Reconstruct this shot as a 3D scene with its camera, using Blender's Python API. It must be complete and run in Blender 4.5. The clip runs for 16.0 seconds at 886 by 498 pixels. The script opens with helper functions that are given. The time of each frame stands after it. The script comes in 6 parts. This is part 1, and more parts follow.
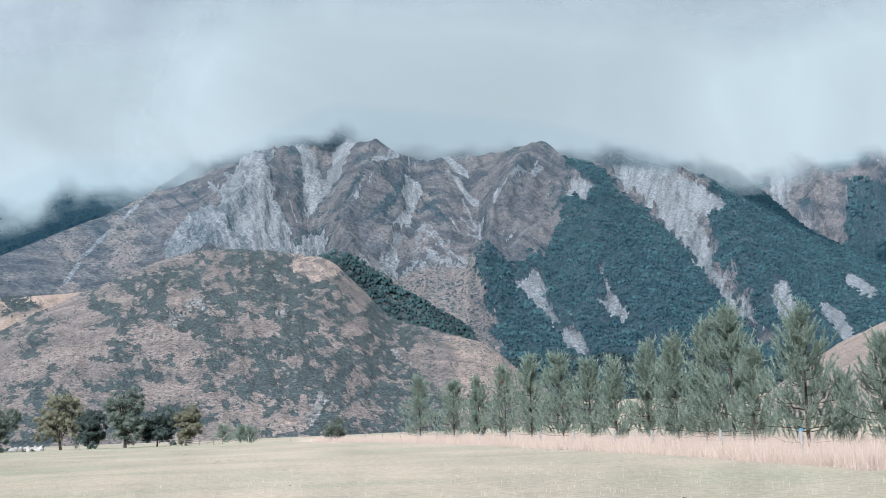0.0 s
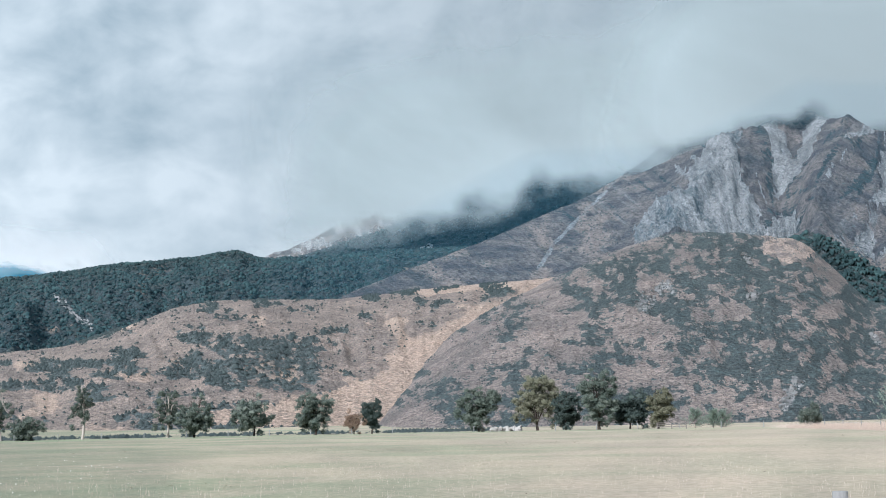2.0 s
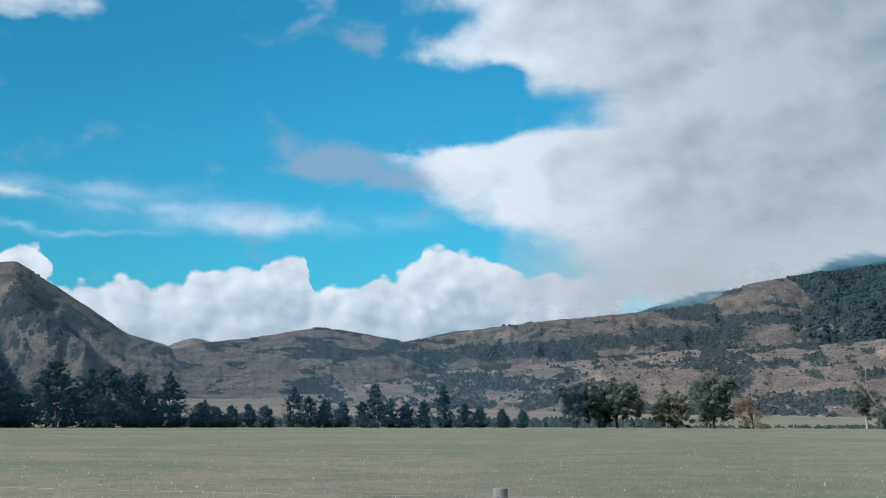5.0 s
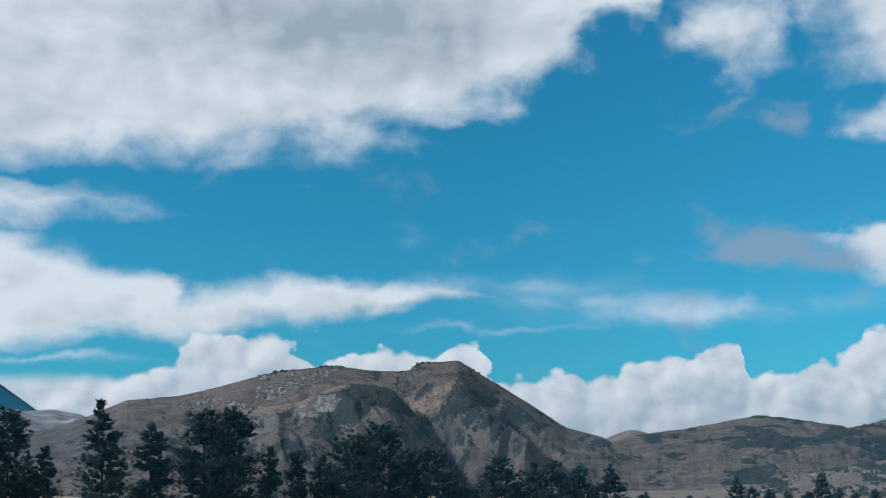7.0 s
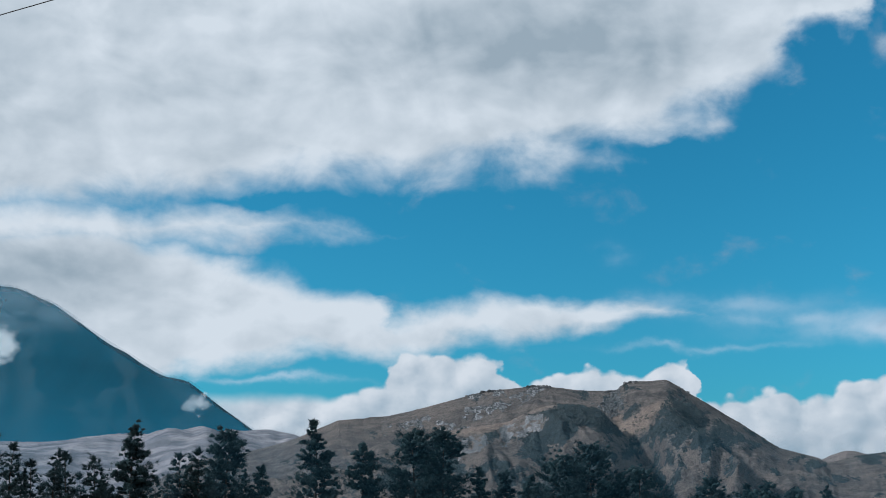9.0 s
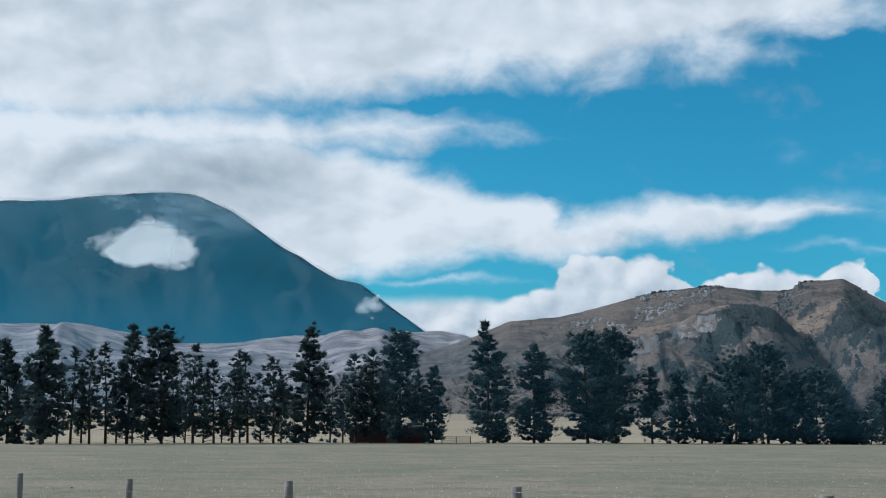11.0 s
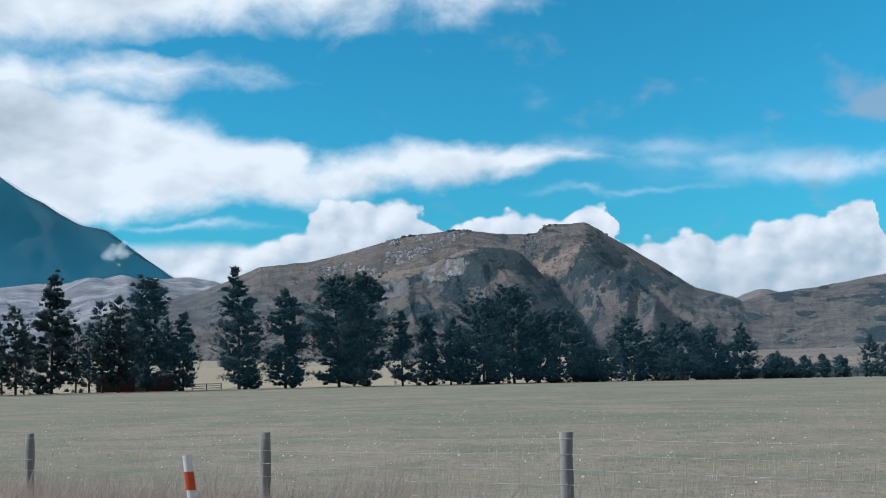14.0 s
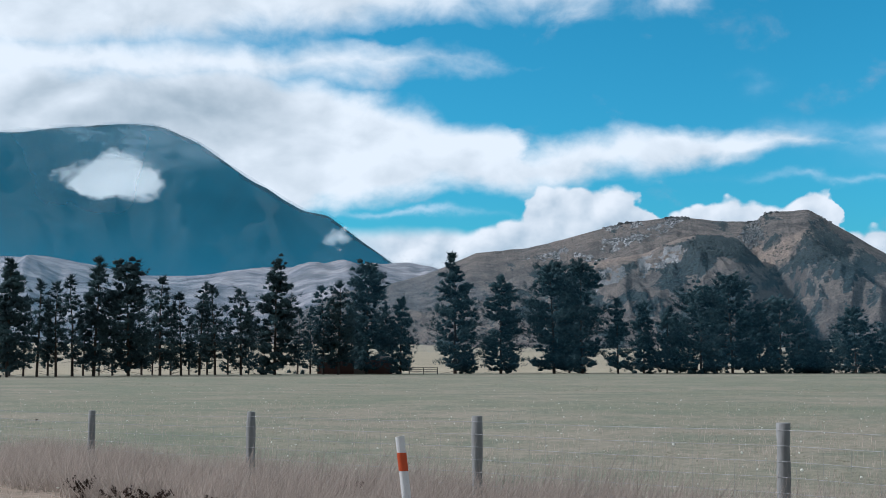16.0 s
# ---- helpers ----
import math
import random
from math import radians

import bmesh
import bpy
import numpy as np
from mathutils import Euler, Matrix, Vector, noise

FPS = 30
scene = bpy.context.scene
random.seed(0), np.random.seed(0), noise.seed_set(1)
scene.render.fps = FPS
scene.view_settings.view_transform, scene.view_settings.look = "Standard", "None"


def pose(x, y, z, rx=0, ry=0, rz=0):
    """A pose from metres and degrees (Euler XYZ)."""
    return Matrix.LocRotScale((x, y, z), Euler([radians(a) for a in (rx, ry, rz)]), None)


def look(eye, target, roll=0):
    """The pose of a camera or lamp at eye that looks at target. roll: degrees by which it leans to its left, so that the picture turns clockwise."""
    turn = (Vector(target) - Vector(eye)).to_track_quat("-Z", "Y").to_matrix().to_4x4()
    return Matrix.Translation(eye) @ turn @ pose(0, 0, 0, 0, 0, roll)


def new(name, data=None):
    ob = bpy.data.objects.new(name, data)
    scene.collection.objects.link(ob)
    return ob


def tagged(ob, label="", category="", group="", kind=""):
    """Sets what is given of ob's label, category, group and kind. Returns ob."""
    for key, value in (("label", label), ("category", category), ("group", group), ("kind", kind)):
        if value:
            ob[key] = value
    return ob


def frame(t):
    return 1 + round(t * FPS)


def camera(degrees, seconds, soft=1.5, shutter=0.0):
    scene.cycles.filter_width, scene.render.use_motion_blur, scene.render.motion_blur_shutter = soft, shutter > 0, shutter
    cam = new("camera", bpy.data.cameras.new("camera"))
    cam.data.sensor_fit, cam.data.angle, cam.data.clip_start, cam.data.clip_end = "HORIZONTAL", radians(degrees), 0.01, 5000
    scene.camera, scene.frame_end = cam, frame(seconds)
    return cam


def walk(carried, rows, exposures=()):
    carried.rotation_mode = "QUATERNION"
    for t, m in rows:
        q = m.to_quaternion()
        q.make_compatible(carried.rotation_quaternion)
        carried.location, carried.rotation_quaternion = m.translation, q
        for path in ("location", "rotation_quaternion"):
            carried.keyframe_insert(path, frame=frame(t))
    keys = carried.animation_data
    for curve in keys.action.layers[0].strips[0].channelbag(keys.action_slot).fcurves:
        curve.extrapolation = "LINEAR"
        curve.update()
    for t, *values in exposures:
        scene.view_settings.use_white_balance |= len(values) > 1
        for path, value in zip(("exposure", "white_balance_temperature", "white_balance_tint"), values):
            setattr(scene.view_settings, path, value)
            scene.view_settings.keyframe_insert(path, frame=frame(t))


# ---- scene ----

EYE = 1.75
cam = camera(34.05, 16.0, soft=0.95)
# seconds, sway of the eye in metres, yaw, pitch, roll in degrees
ROWS = [
    (0.0, 0.000, 0.000, 0.000, 0.00, 6.97, 2.22),
    (0.5, 0.000, 0.000, 0.000, 4.61, 6.62, 1.72),
    (1.0, 0.000, 0.000, 0.000, 8.88, 6.56, 1.33),
    (1.5, 0.000, 0.000, 0.000, 13.52, 6.69, 1.22),
    (2.0, 0.000, 0.000, 0.000, 18.41, 6.87, 1.14),
    (2.5, 0.000, 0.000, 0.000, 23.75, 6.98, 1.10),
    (3.0, 0.000, 0.000, 0.000, 29.63, 6.91, 0.94),
    (3.5, 0.000, 0.000, 0.000, 35.63, 6.79, 1.00),
    (4.0, 0.000, 0.000, 0.000, 41.05, 6.74, 0.81),
    (4.5, 0.000, 0.000, 0.000, 46.29, 6.70, 0.26),
    (5.0, 0.000, 0.000, 0.000, 51.53, 6.70, -0.14),
    (5.2, 0.000, 0.000, 0.000, 53.66, 6.76, -0.25),
    (7.3, 0.000, 0.000, 0.000, 70.42, 11.09, 0.57),
    (7.5, 0.000, 0.000, 0.000, 71.43, 11.54, 0.54),
    (8.0, 0.000, 0.000, 0.000, 73.51, 12.08, 0.26),
    (8.5, 0.000, 0.000, 0.000, 75.10, 11.73, 0.21),
    (9.0, 0.000, 0.000, 0.000, 76.84, 11.14, -0.06),
    (9.5, 0.000, 0.000, 0.000, 79.10, 10.36, -0.22),
    (10.0, 0.000, 0.000, 0.000, 81.44, 9.39, -0.17),
    (10.2, 0.000, 0.000, 0.000, 82.21, 8.91, -0.25),
    (12.3, 0.008, -0.076, 0.006, 82.73, 5.21, 0.03),
    (12.5, 0.024, -0.071, 0.007, 81.87, 5.20, 0.13),
    (13.0, 0.020, -0.051, 0.006, 79.10, 5.14, 0.24),
    (13.5, 0.026, -0.024, 0.003, 76.21, 5.09, 0.55),
    (14.0, -0.005, 0.016, 0.002, 73.81, 4.99, 1.05),
    (14.5, -0.040, 0.050, 0.002, 72.65, 4.83, 1.26),
    (15.0, 0.000, 0.040, -0.009, 73.67, 4.66, 1.13),
    (15.5, -0.011, 0.047, -0.010, 77.23, 4.52, 0.53),
    (16.0, -0.054, 0.065, -0.010, 82.29, 4.53, -0.05),
]
walk(cam, [(t, pose(x, y, EYE + z, 90 + pitch, roll, yaw)) for t, x, y, z, yaw, pitch, roll in ROWS],
     exposures=[(0.0, 0.87, 5800, 15), (1.0, 0.81, 5800, 15), (1.5, 0.76, 5800, 15), (2.0, 0.69, 5800, 14), (2.5, 0.58, 5800, 14), (3.0, 0.43, 5800, 14), (3.5, 0.3, 5800, 13), (4.0, 0.14, 5800, 13), (5.0, 0.04, 5750, 13), (7.3, -0.2, 5750, 13), (9.0, -0.2, 5750, 13), (10.2, -0.15, 5750, 13), (12.3, 0.05, 5700, 14), (16.0, 0.1, 5700, 14)])

# ---- light ----
SUN_AZ, SUN_EL = 166.0, 36.0     # degrees to the left of the first view, and above the horizon
sun = new("sun", bpy.data.lights.new("sun", "SUN"))
sun.data.energy, sun.data.angle, sun.data.color = 3.6, radians(4), (1.0, 0.94, 0.86)
sun.matrix_world = look((-math.sin(radians(SUN_AZ)) * 100, math.cos(radians(SUN_AZ)) * 100, math.tan(radians(SUN_EL)) * 100), (0, 0, 0))


class Nodes:
    """Short hand for building a node tree."""

    def __init__(self, tree):
        self.tree = tree
        tree.nodes.clear()

    def add(self, kind, **settings):
        n = self.tree.nodes.new(kind)
        for k, v in settings.items():
            setattr(n, k, v)
        return n

    def plug(self, value, socket):
        if isinstance(value, bpy.types.NodeSocket):
            self.tree.links.new(value, socket)
        elif value is not None:
            socket.default_value = value

    def math(self, op, a, b=None, c=None, clamp=False):
        n = self.add("ShaderNodeMath", operation=op, use_clamp=clamp)
        for v, s in zip((a, b, c), n.inputs):
            self.plug(v, s)
        return n.outputs[0]

    def step(self, value, low, high, a=0.0, b=1.0):
        n = self.add("ShaderNodeMapRange", interpolation_type="SMOOTHSTEP")
        for v, s in zip((value, low, high, a, b), n.inputs):
            self.plug(v, s)
        return n.outputs[0]

    def mix(self, factor, a, b, blend="MIX"):
        n = self.add("ShaderNodeMix", data_type="RGBA", blend_type=blend)
        for v, i in ((factor, 0), (a, 6), (b, 7)):
            self.plug((*v, 1) if isinstance(v, tuple) and len(v) == 3 else v, n.inputs[i])
        return n.outputs[2]

    def noise(self, vector, scale, detail=4.0, rough=0.55, warp=0.0):
        n = self.add("ShaderNodeTexNoise")
        self.plug(vector, n.inputs["Vector"])
        for name, v in (("Scale", scale), ("Detail", detail), ("Roughness", rough), ("Distortion", warp)):
            n.inputs[name].default_value = v
        return n.outputs[0]

    def stretch(self, vector, scale):
        n = self.add("ShaderNodeMapping")
        self.plug(vector, n.inputs[0])
        n.inputs["Scale"].default_value = scale
        return n.outputs[0]


world = bpy.data.worlds.new("sky")
scene.world = world
world.use_nodes = True
W = Nodes(world.node_tree)
sky = W.add("ShaderNodeTexSky", sky_type="NISHITA", sun_disc=False)
sky.sun_elevation, sky.sun_rotation = radians(SUN_EL), radians(360 - SUN_AZ)
way = W.add("ShaderNodeSeparateXYZ")
W.plug(W.add("ShaderNodeTexCoord").outputs["Generated"], way.inputs[0])
az_s = W.math("MULTIPLY", W.math("ARCTAN2", W.math("MULTIPLY", way.outputs[0], -1.0), way.outputs[1]), 57.2958)
el_s = W.math("MULTIPLY", W.math("ARCSINE", way.outputs[2]), 57.2958)
blue = W.mix(1.0, W.mix(W.step(az_s, 72.0, 50.0), sky.outputs[0], W.mix(1.0, sky.outputs[0], (1.22, 1.18, 1.17), "MULTIPLY")), W.mix(W.step(el_s, 3.0, 17.0), (0.0215, 0.092, 0.109), (0.0180, 0.087, 0.097)), "MULTIPLY")


def sky_point(da=0.0, de=0.0):
    n = W.add("ShaderNodeCombineXYZ")
    W.plug(W.math("ADD", az_s, da), n.inputs[0])
    W.plug(W.math("MULTIPLY", W.math("ADD", el_s, de), 1.4), n.inputs[1])
    return n.outputs[0]


def outline(value, low, high, points):
    """A line through (value, height) points, in degrees, along a cloud's edge."""
    n = W.add("ShaderNodeValToRGB")
    W.plug(W.math("MULTIPLY", W.math("SUBTRACT", value, low), 1.0 / (high - low), clamp=True), n.inputs[0])
    stops = n.color_ramp.elements
    for i, (p, h) in enumerate(sorted(points)):
        e = stops[i] if i < 2 else stops.new(1.0)
        e.position = (p - low) / (high - low)
        e.color = (h / 120.0, h / 120.0, h / 120.0, 1.0)
    return W.math("MULTIPLY", n.outputs[0], 120.0)


def blob(u, v, a, b):
    du = W.math("MULTIPLY", W.math("SUBTRACT", az_w, float(u)), 1.0 / a)
    dv = W.math("MULTIPLY", W.math("SUBTRACT", el_w, float(v)), 1.0 / b)
    q = W.math("ADD", W.math("MULTIPLY", du, du), W.math("MULTIPLY", dv, dv))
    return W.math("EXPONENT", W.math("MULTIPLY", q, -1.0))


def swing(noise, size):
    return W.math("MULTIPLY", W.math("SUBTRACT", noise, 0.5), size)


az_w = W.math("ADD", az_s, swing(W.noise(sky_point(40.0, 7.0), 0.30, 5.0, 0.55), 4.4))
el_w = W.math("ADD", el_s, swing(W.noise(sky_point(9.0, 31.0), 0.30, 5.0, 0.55), 1.7))
billow = W.noise(sky_point(), 0.30, 7.0, 0.54, 0.25)
billow_up = W.noise(sky_point(0.7, 0.5), 0.30, 3.0, 0.5, 0.25)
broad = W.noise(sky_point(17.0, 3.0), 0.085, 4.0, 0.5, 0.6)

# the high sheet, the long middle bank and the overcast over the near mountains
high = W.math("SUBTRACT", el_w, outline(az_w, 50.0, 115.0, [(50, 34), (57.5, 32), (58.6, 21.3), (61, 17.3), (63.9, 16.1), (67.6, 14.7), (70.8, 14.3), (75.4, 13.9), (80, 13.4), (86, 12.8), (95, 11.5), (115, 10)]))
streak_top = outline(az_w, 70.0, 110.0, [(70, 9), (79.0, 11.6), (81, 12.4), (86, 12.95), (110, 13)])
streak_low = outline(az_w, 70.0, 110.0, [(70, 13), (79.0, 11.7), (84, 11.3), (87, 10.8), (91, 10.5), (110, 10)])
tongue = W.math("MINIMUM", W.math("SUBTRACT", streak_top, el_w), W.math("SUBTRACT", el_w, streak_low))
bank_top = outline(az_w, 60.0, 115.0, [(60, 7.0), (67, 8.5), (70.7, 8.9), (73.4, 9.2), (76.6, 9.1), (79.3, 8.6), (80.0, 9.3), (82.2, 9.8), (85.4, 10.6), (87.6, 11.7), (90, 12.1), (115, 12.2)])
bank_low = outline(az_w, 60.0, 115.0, [(60, 9.0), (67, 8.5), (69.9, 7.9), (73.5, 7.5), (75.7, 7.1), (79, 6.8), (85.4, 6.4), (88, 5.5), (90, 3), (115, 2)])
middle = W.math("MINIMUM", W.math("SUBTRACT", bank_top, el_w), W.math("SUBTRACT", el_w, bank_low))
edge = outline(el_w, 0.0, 40.0, [(0, 44), (5, 44.5), (6, 46), (6.9, 47.8), (7.8, 50.6), (9, 52.2), (10.6, 53.6), (11.1, 50.1), (11.6, 47.0), (12.3, 46.6), (12.9, 47.6), (13.5, 50.3), (14.3, 52.6), (16, 53.2), (18, 53.6), (21, 55.5), (40, 58)])
shroud = W.math("MULTIPLY", W.math("SUBTRACT", edge, az_w), 0.55)
field = W.math("MAXIMUM", W.math("MAXIMUM", high, tongue), W.math("MAXIMUM", middle, shroud))
field = W.math("MAXIMUM", field, W.math("MULTIPLY_ADD", blob(56.2, 18.4, 2.6, 2.4), 3.0, -1.5))
for u, v, a, b, w in [(62.0, 18.8, 1.5, 1.2, -2.2), (64.5, 17.0, 2.6, 1.0, -1.3), (48.8, 13.6, 1.5, 0.5, -2.2), (60.0, 20.6, 1.6, 0.9, 2.4), (51.3, 14.6, 1.6, 0.5, 1.2), (51.0, 15.6, 2.0, 0.5, -1.2), (67.0, 14.9, 2.0, 0.35, -1.4), (82.0, 12.9, 3.0, 0.18, -1.2)]:
    field = W.math("MULTIPLY_ADD", blob(u, v, a, b), w, field)
field = W.math("ADD", field, swing(billow, W.step(el_s, 11.0, 14.5, 1.7, 3.2)))
soft_edge = W.math("MULTIPLY_ADD", W.step(el_s, 8.0, 15.0), 0.9, W.math("ADD", W.step(az_s, 58.0, 50.0, 0.75, 1.3), swing(broad, 0.9)))
cloudy = W.step(field, -0.30, soft_edge)

# thin streaks and faint ragged puffs
thin = 0.0
for u, v, a, b, w in [(58.2, 7.75, 4.2, 0.42, 0.85), (62.5, 8.3, 3.5, 0.28, 0.45), (65.5, 8.9, 3.6, 0.30, 0.40), (66.5, 7.15, 3.2, 0.12, 0.45), (69.9, 10.8, 0.6, 0.35, 0.28), (83.5, 5.9, 3.6, 0.12, 0.6)]:
    thin = W.math("MULTIPLY_ADD", blob(u, v, a, b), w, thin)
thin = W.math("MULTIPLY", thin, W.step(billow, 0.30, 0.62), clamp=True)
dusky = W.math("ADD", blob(57.4, 9.8, 2.3, 0.85), W.math("ADD", blob(54.7, 9.8, 1.6, 1.0), blob(52.6, 9.6, 1.6, 0.6)))
dusky = W.math("MULTIPLY", W.step(W.math("ADD", dusky, swing(billow, 4.2)), 0.30, 1.35), 0.70)


# heaped cumulus low down behind the hills
def lumps_at(point, scale):
    v = W.add("ShaderNodeTexVoronoi", feature="SMOOTH_F1")
    W.plug(point, v.inputs["Vector"])
    v.inputs["Scale"].default_value, v.inputs["Smoothness"].default_value = scale, 0.3
    return v.outputs["Distance"]


def heaped(da, de):
    """Rounded heaps upon heaps."""
    p = W.stretch(sky_point(da, de), (1.0, 0.84, 1.0))
    round_heap = W.math("MULTIPLY", W.math("SUBTRACT", 0.42, lumps_at(p, 0.55)), 1.1)
    small_heap = W.math("MULTIPLY", W.math("SUBTRACT", 0.42, lumps_at(p, 1.35)), 0.85)
    tiny_heap = W.math("MULTIPLY", W.math("SUBTRACT", 0.42, lumps_at(p, 3.1)), 0.12)
    fray = swing(W.noise(p, 1.6, 5.0, 0.6, 0.0), 0.35)
    return W.math("ADD", W.math("ADD", tiny_heap, round_heap), W.math("ADD", small_heap, fray))


heap, heap_up = heaped(3.0, 8.0), heaped(3.35, 8.3)
az_h = W.math("ADD", az_s, swing(W.noise(sky_point(4.0, 2.0), 0.9, 3.0, 0.5), 1.3))
heap_line = outline(az_h, 42.0, 92.0, [(42, 5.6), (46, 6.0), (47.6, 6.2), (48.4, 5.8), (49, 6.2), (50.3, 7.1), (51.6, 7.0), (53, 6.3), (55, 5.7), (56.7, 5.6), (57.0, 6.9), (58.3, 6.8), (58.8, 6.1), (60.4, 6.1), (62, 5.6), (66.6, 5.5), (67.1, 6.7), (68.1, 7.0), (69.0, 6.4), (70.6, 6.8), (74, 6.2), (74.7, 7.2), (78.3, 7.2), (79.2, 6.2), (81, 5.5), (84, 5.5), (92, 5.2)])
bank = W.math("MULTIPLY_ADD", W.math("SUBTRACT", heap_line, el_s), 1.0, W.math("MULTIPLY", W.math("SUBTRACT", heap, 0.16), W.step(az_s, 79.0, 83.0, 0.75, 0.15)))
cumulus = W.math("MULTIPLY", W.step(bank, -0.06, W.step(az_s, 79.0, 83.0, 0.22, 0.6)), W.math("MULTIPLY", W.step(az_s, 41.0, 46.0), W.step(az_s, 90.0, 84.0)))
depth = W.math("MULTIPLY", W.math("SUBTRACT", heap_line, el_s), 0.20)
curl = W.noise(W.stretch(sky_point(), (1.0, 0.84, 1.0)), 0.55, 4.0, 0.55, 0.2)
curl_up = W.noise(W.stretch(sky_point(0.5, 0.4), (1.0, 0.84, 1.0)), 0.55, 3.0, 0.5, 0.2)
puff = W.math("MULTIPLY_ADD", W.math("ADD", W.math("MULTIPLY", W.math("SUBTRACT", heap, heap_up), 0.26), W.math("SUBTRACT", curl, curl_up)), 1.5, W.math("SUBTRACT", 0.80, depth), clamp=True)
puff = W.math("ADD", puff, swing(broad, 0.5), clamp=True)

# light and shade within the clouds
thick = W.step(field, 0.4, 4.5)
relief = W.math("MULTIPLY_ADD", W.math("SUBTRACT", billow, billow_up), 1.5, W.math("ADD", swing(broad, 1.3), W.math("MULTIPLY_ADD", thick, -0.16, 0.86)))
for u, v, a, b, w in [(71.5, 19.2, 5, 1.7, -0.75), (93, 9.8, 6, 1.5, -0.85), (94, 13.4, 8, 1.2, -0.25), (67, 18.0, 4, 2.5, -0.3), (78, 7.5, 7, 0.5, -0.25), (38.3, 13.2, 3.0, 1.4, 0.7), (32.5, 12.8, 4.5, 2.4, -0.45), (22, 12.0, 6, 3, -0.35), (30, 9.5, 9, 1.2, 0.3), (49, 12, 3, 2.5, 0.2)]:
    relief = W.math("MULTIPLY_ADD", blob(u, v, a, b), w, relief)
crown_light = W.math("MULTIPLY", W.math("EXPONENT", W.math("MULTIPLY", W.math("ABSOLUTE", W.math("SUBTRACT", W.math("SUBTRACT", bank_top, el_w), 0.5)), -1.6)), 0.20)
relief = W.math("ADD", relief, W.math("MULTIPLY", crown_light, W.step(az_s, 64.0, 72.0)), clamp=True)
cloud_colour = W.mix(relief, (0.38, 0.455, 0.475), (0.79, 0.83, 0.80))
overcast = W.mix(relief, (0.25, 0.315, 0.335), (0.49, 0.54, 0.53))
overcast = W.mix(W.step(az_s, 38.0, 6.0), overcast, W.mix(relief, (0.19, 0.235, 0.246), (0.27, 0.313, 0.318)))
cloud_colour = W.mix(W.step(az_s, 53.0, 37.0), cloud_colour, overcast)
sky_colour = W.mix(thin, blue, (0.66, 0.76, 0.80))
sky_colour = W.mix(dusky, sky_colour, (0.31, 0.40, 0.47))
heap_colour = W.mix(puff, (0.40, 0.50, 0.54), (0.80, 0.825, 0.79))
sky_colour = W.mix(cumulus, sky_colour, W.mix(W.step(az_s, 52.0, 44.0), heap_colour, W.mix(puff, (0.38, 0.44, 0.47), (0.66, 0.69, 0.68))))
sky_colour = W.mix(cloudy, sky_colour, cloud_colour)
back = W.add("ShaderNodeBackground")
W.plug(sky_colour, back.inputs[0])
back.inputs[1].default_value = 1.0
W.plug(back.outputs[0], W.add("ShaderNodeOutputWorld").inputs[0])


# ---- materials ----
def material(name, rough=0.9):
    m = bpy.data.materials.new(name)
    m.use_nodes = True
    n = Nodes(m.node_tree)
    bsdf = n.add("ShaderNodeBsdfPrincipled")
    bsdf.inputs["Roughness"].default_value = rough
    bsdf.inputs["Specular IOR Level"].default_value = 0.25
    n.plug(bsdf.outputs[0], n.add("ShaderNodeOutputMaterial").inputs[0])
    return m, n, bsdf


def attribute(n, name):
    return n.add("ShaderNodeAttribute", attribute_name=name).outputs["Fac"]


def relief_bump(n, bsdf, height, strength, distance):
    b = n.add("ShaderNodeBump")
    b.inputs["Strength"].default_value, b.inputs["Distance"].default_value = strength, distance
    n.plug(height, b.inputs["Height"])
    n.plug(b.outputs[0], bsdf.inputs["Normal"])


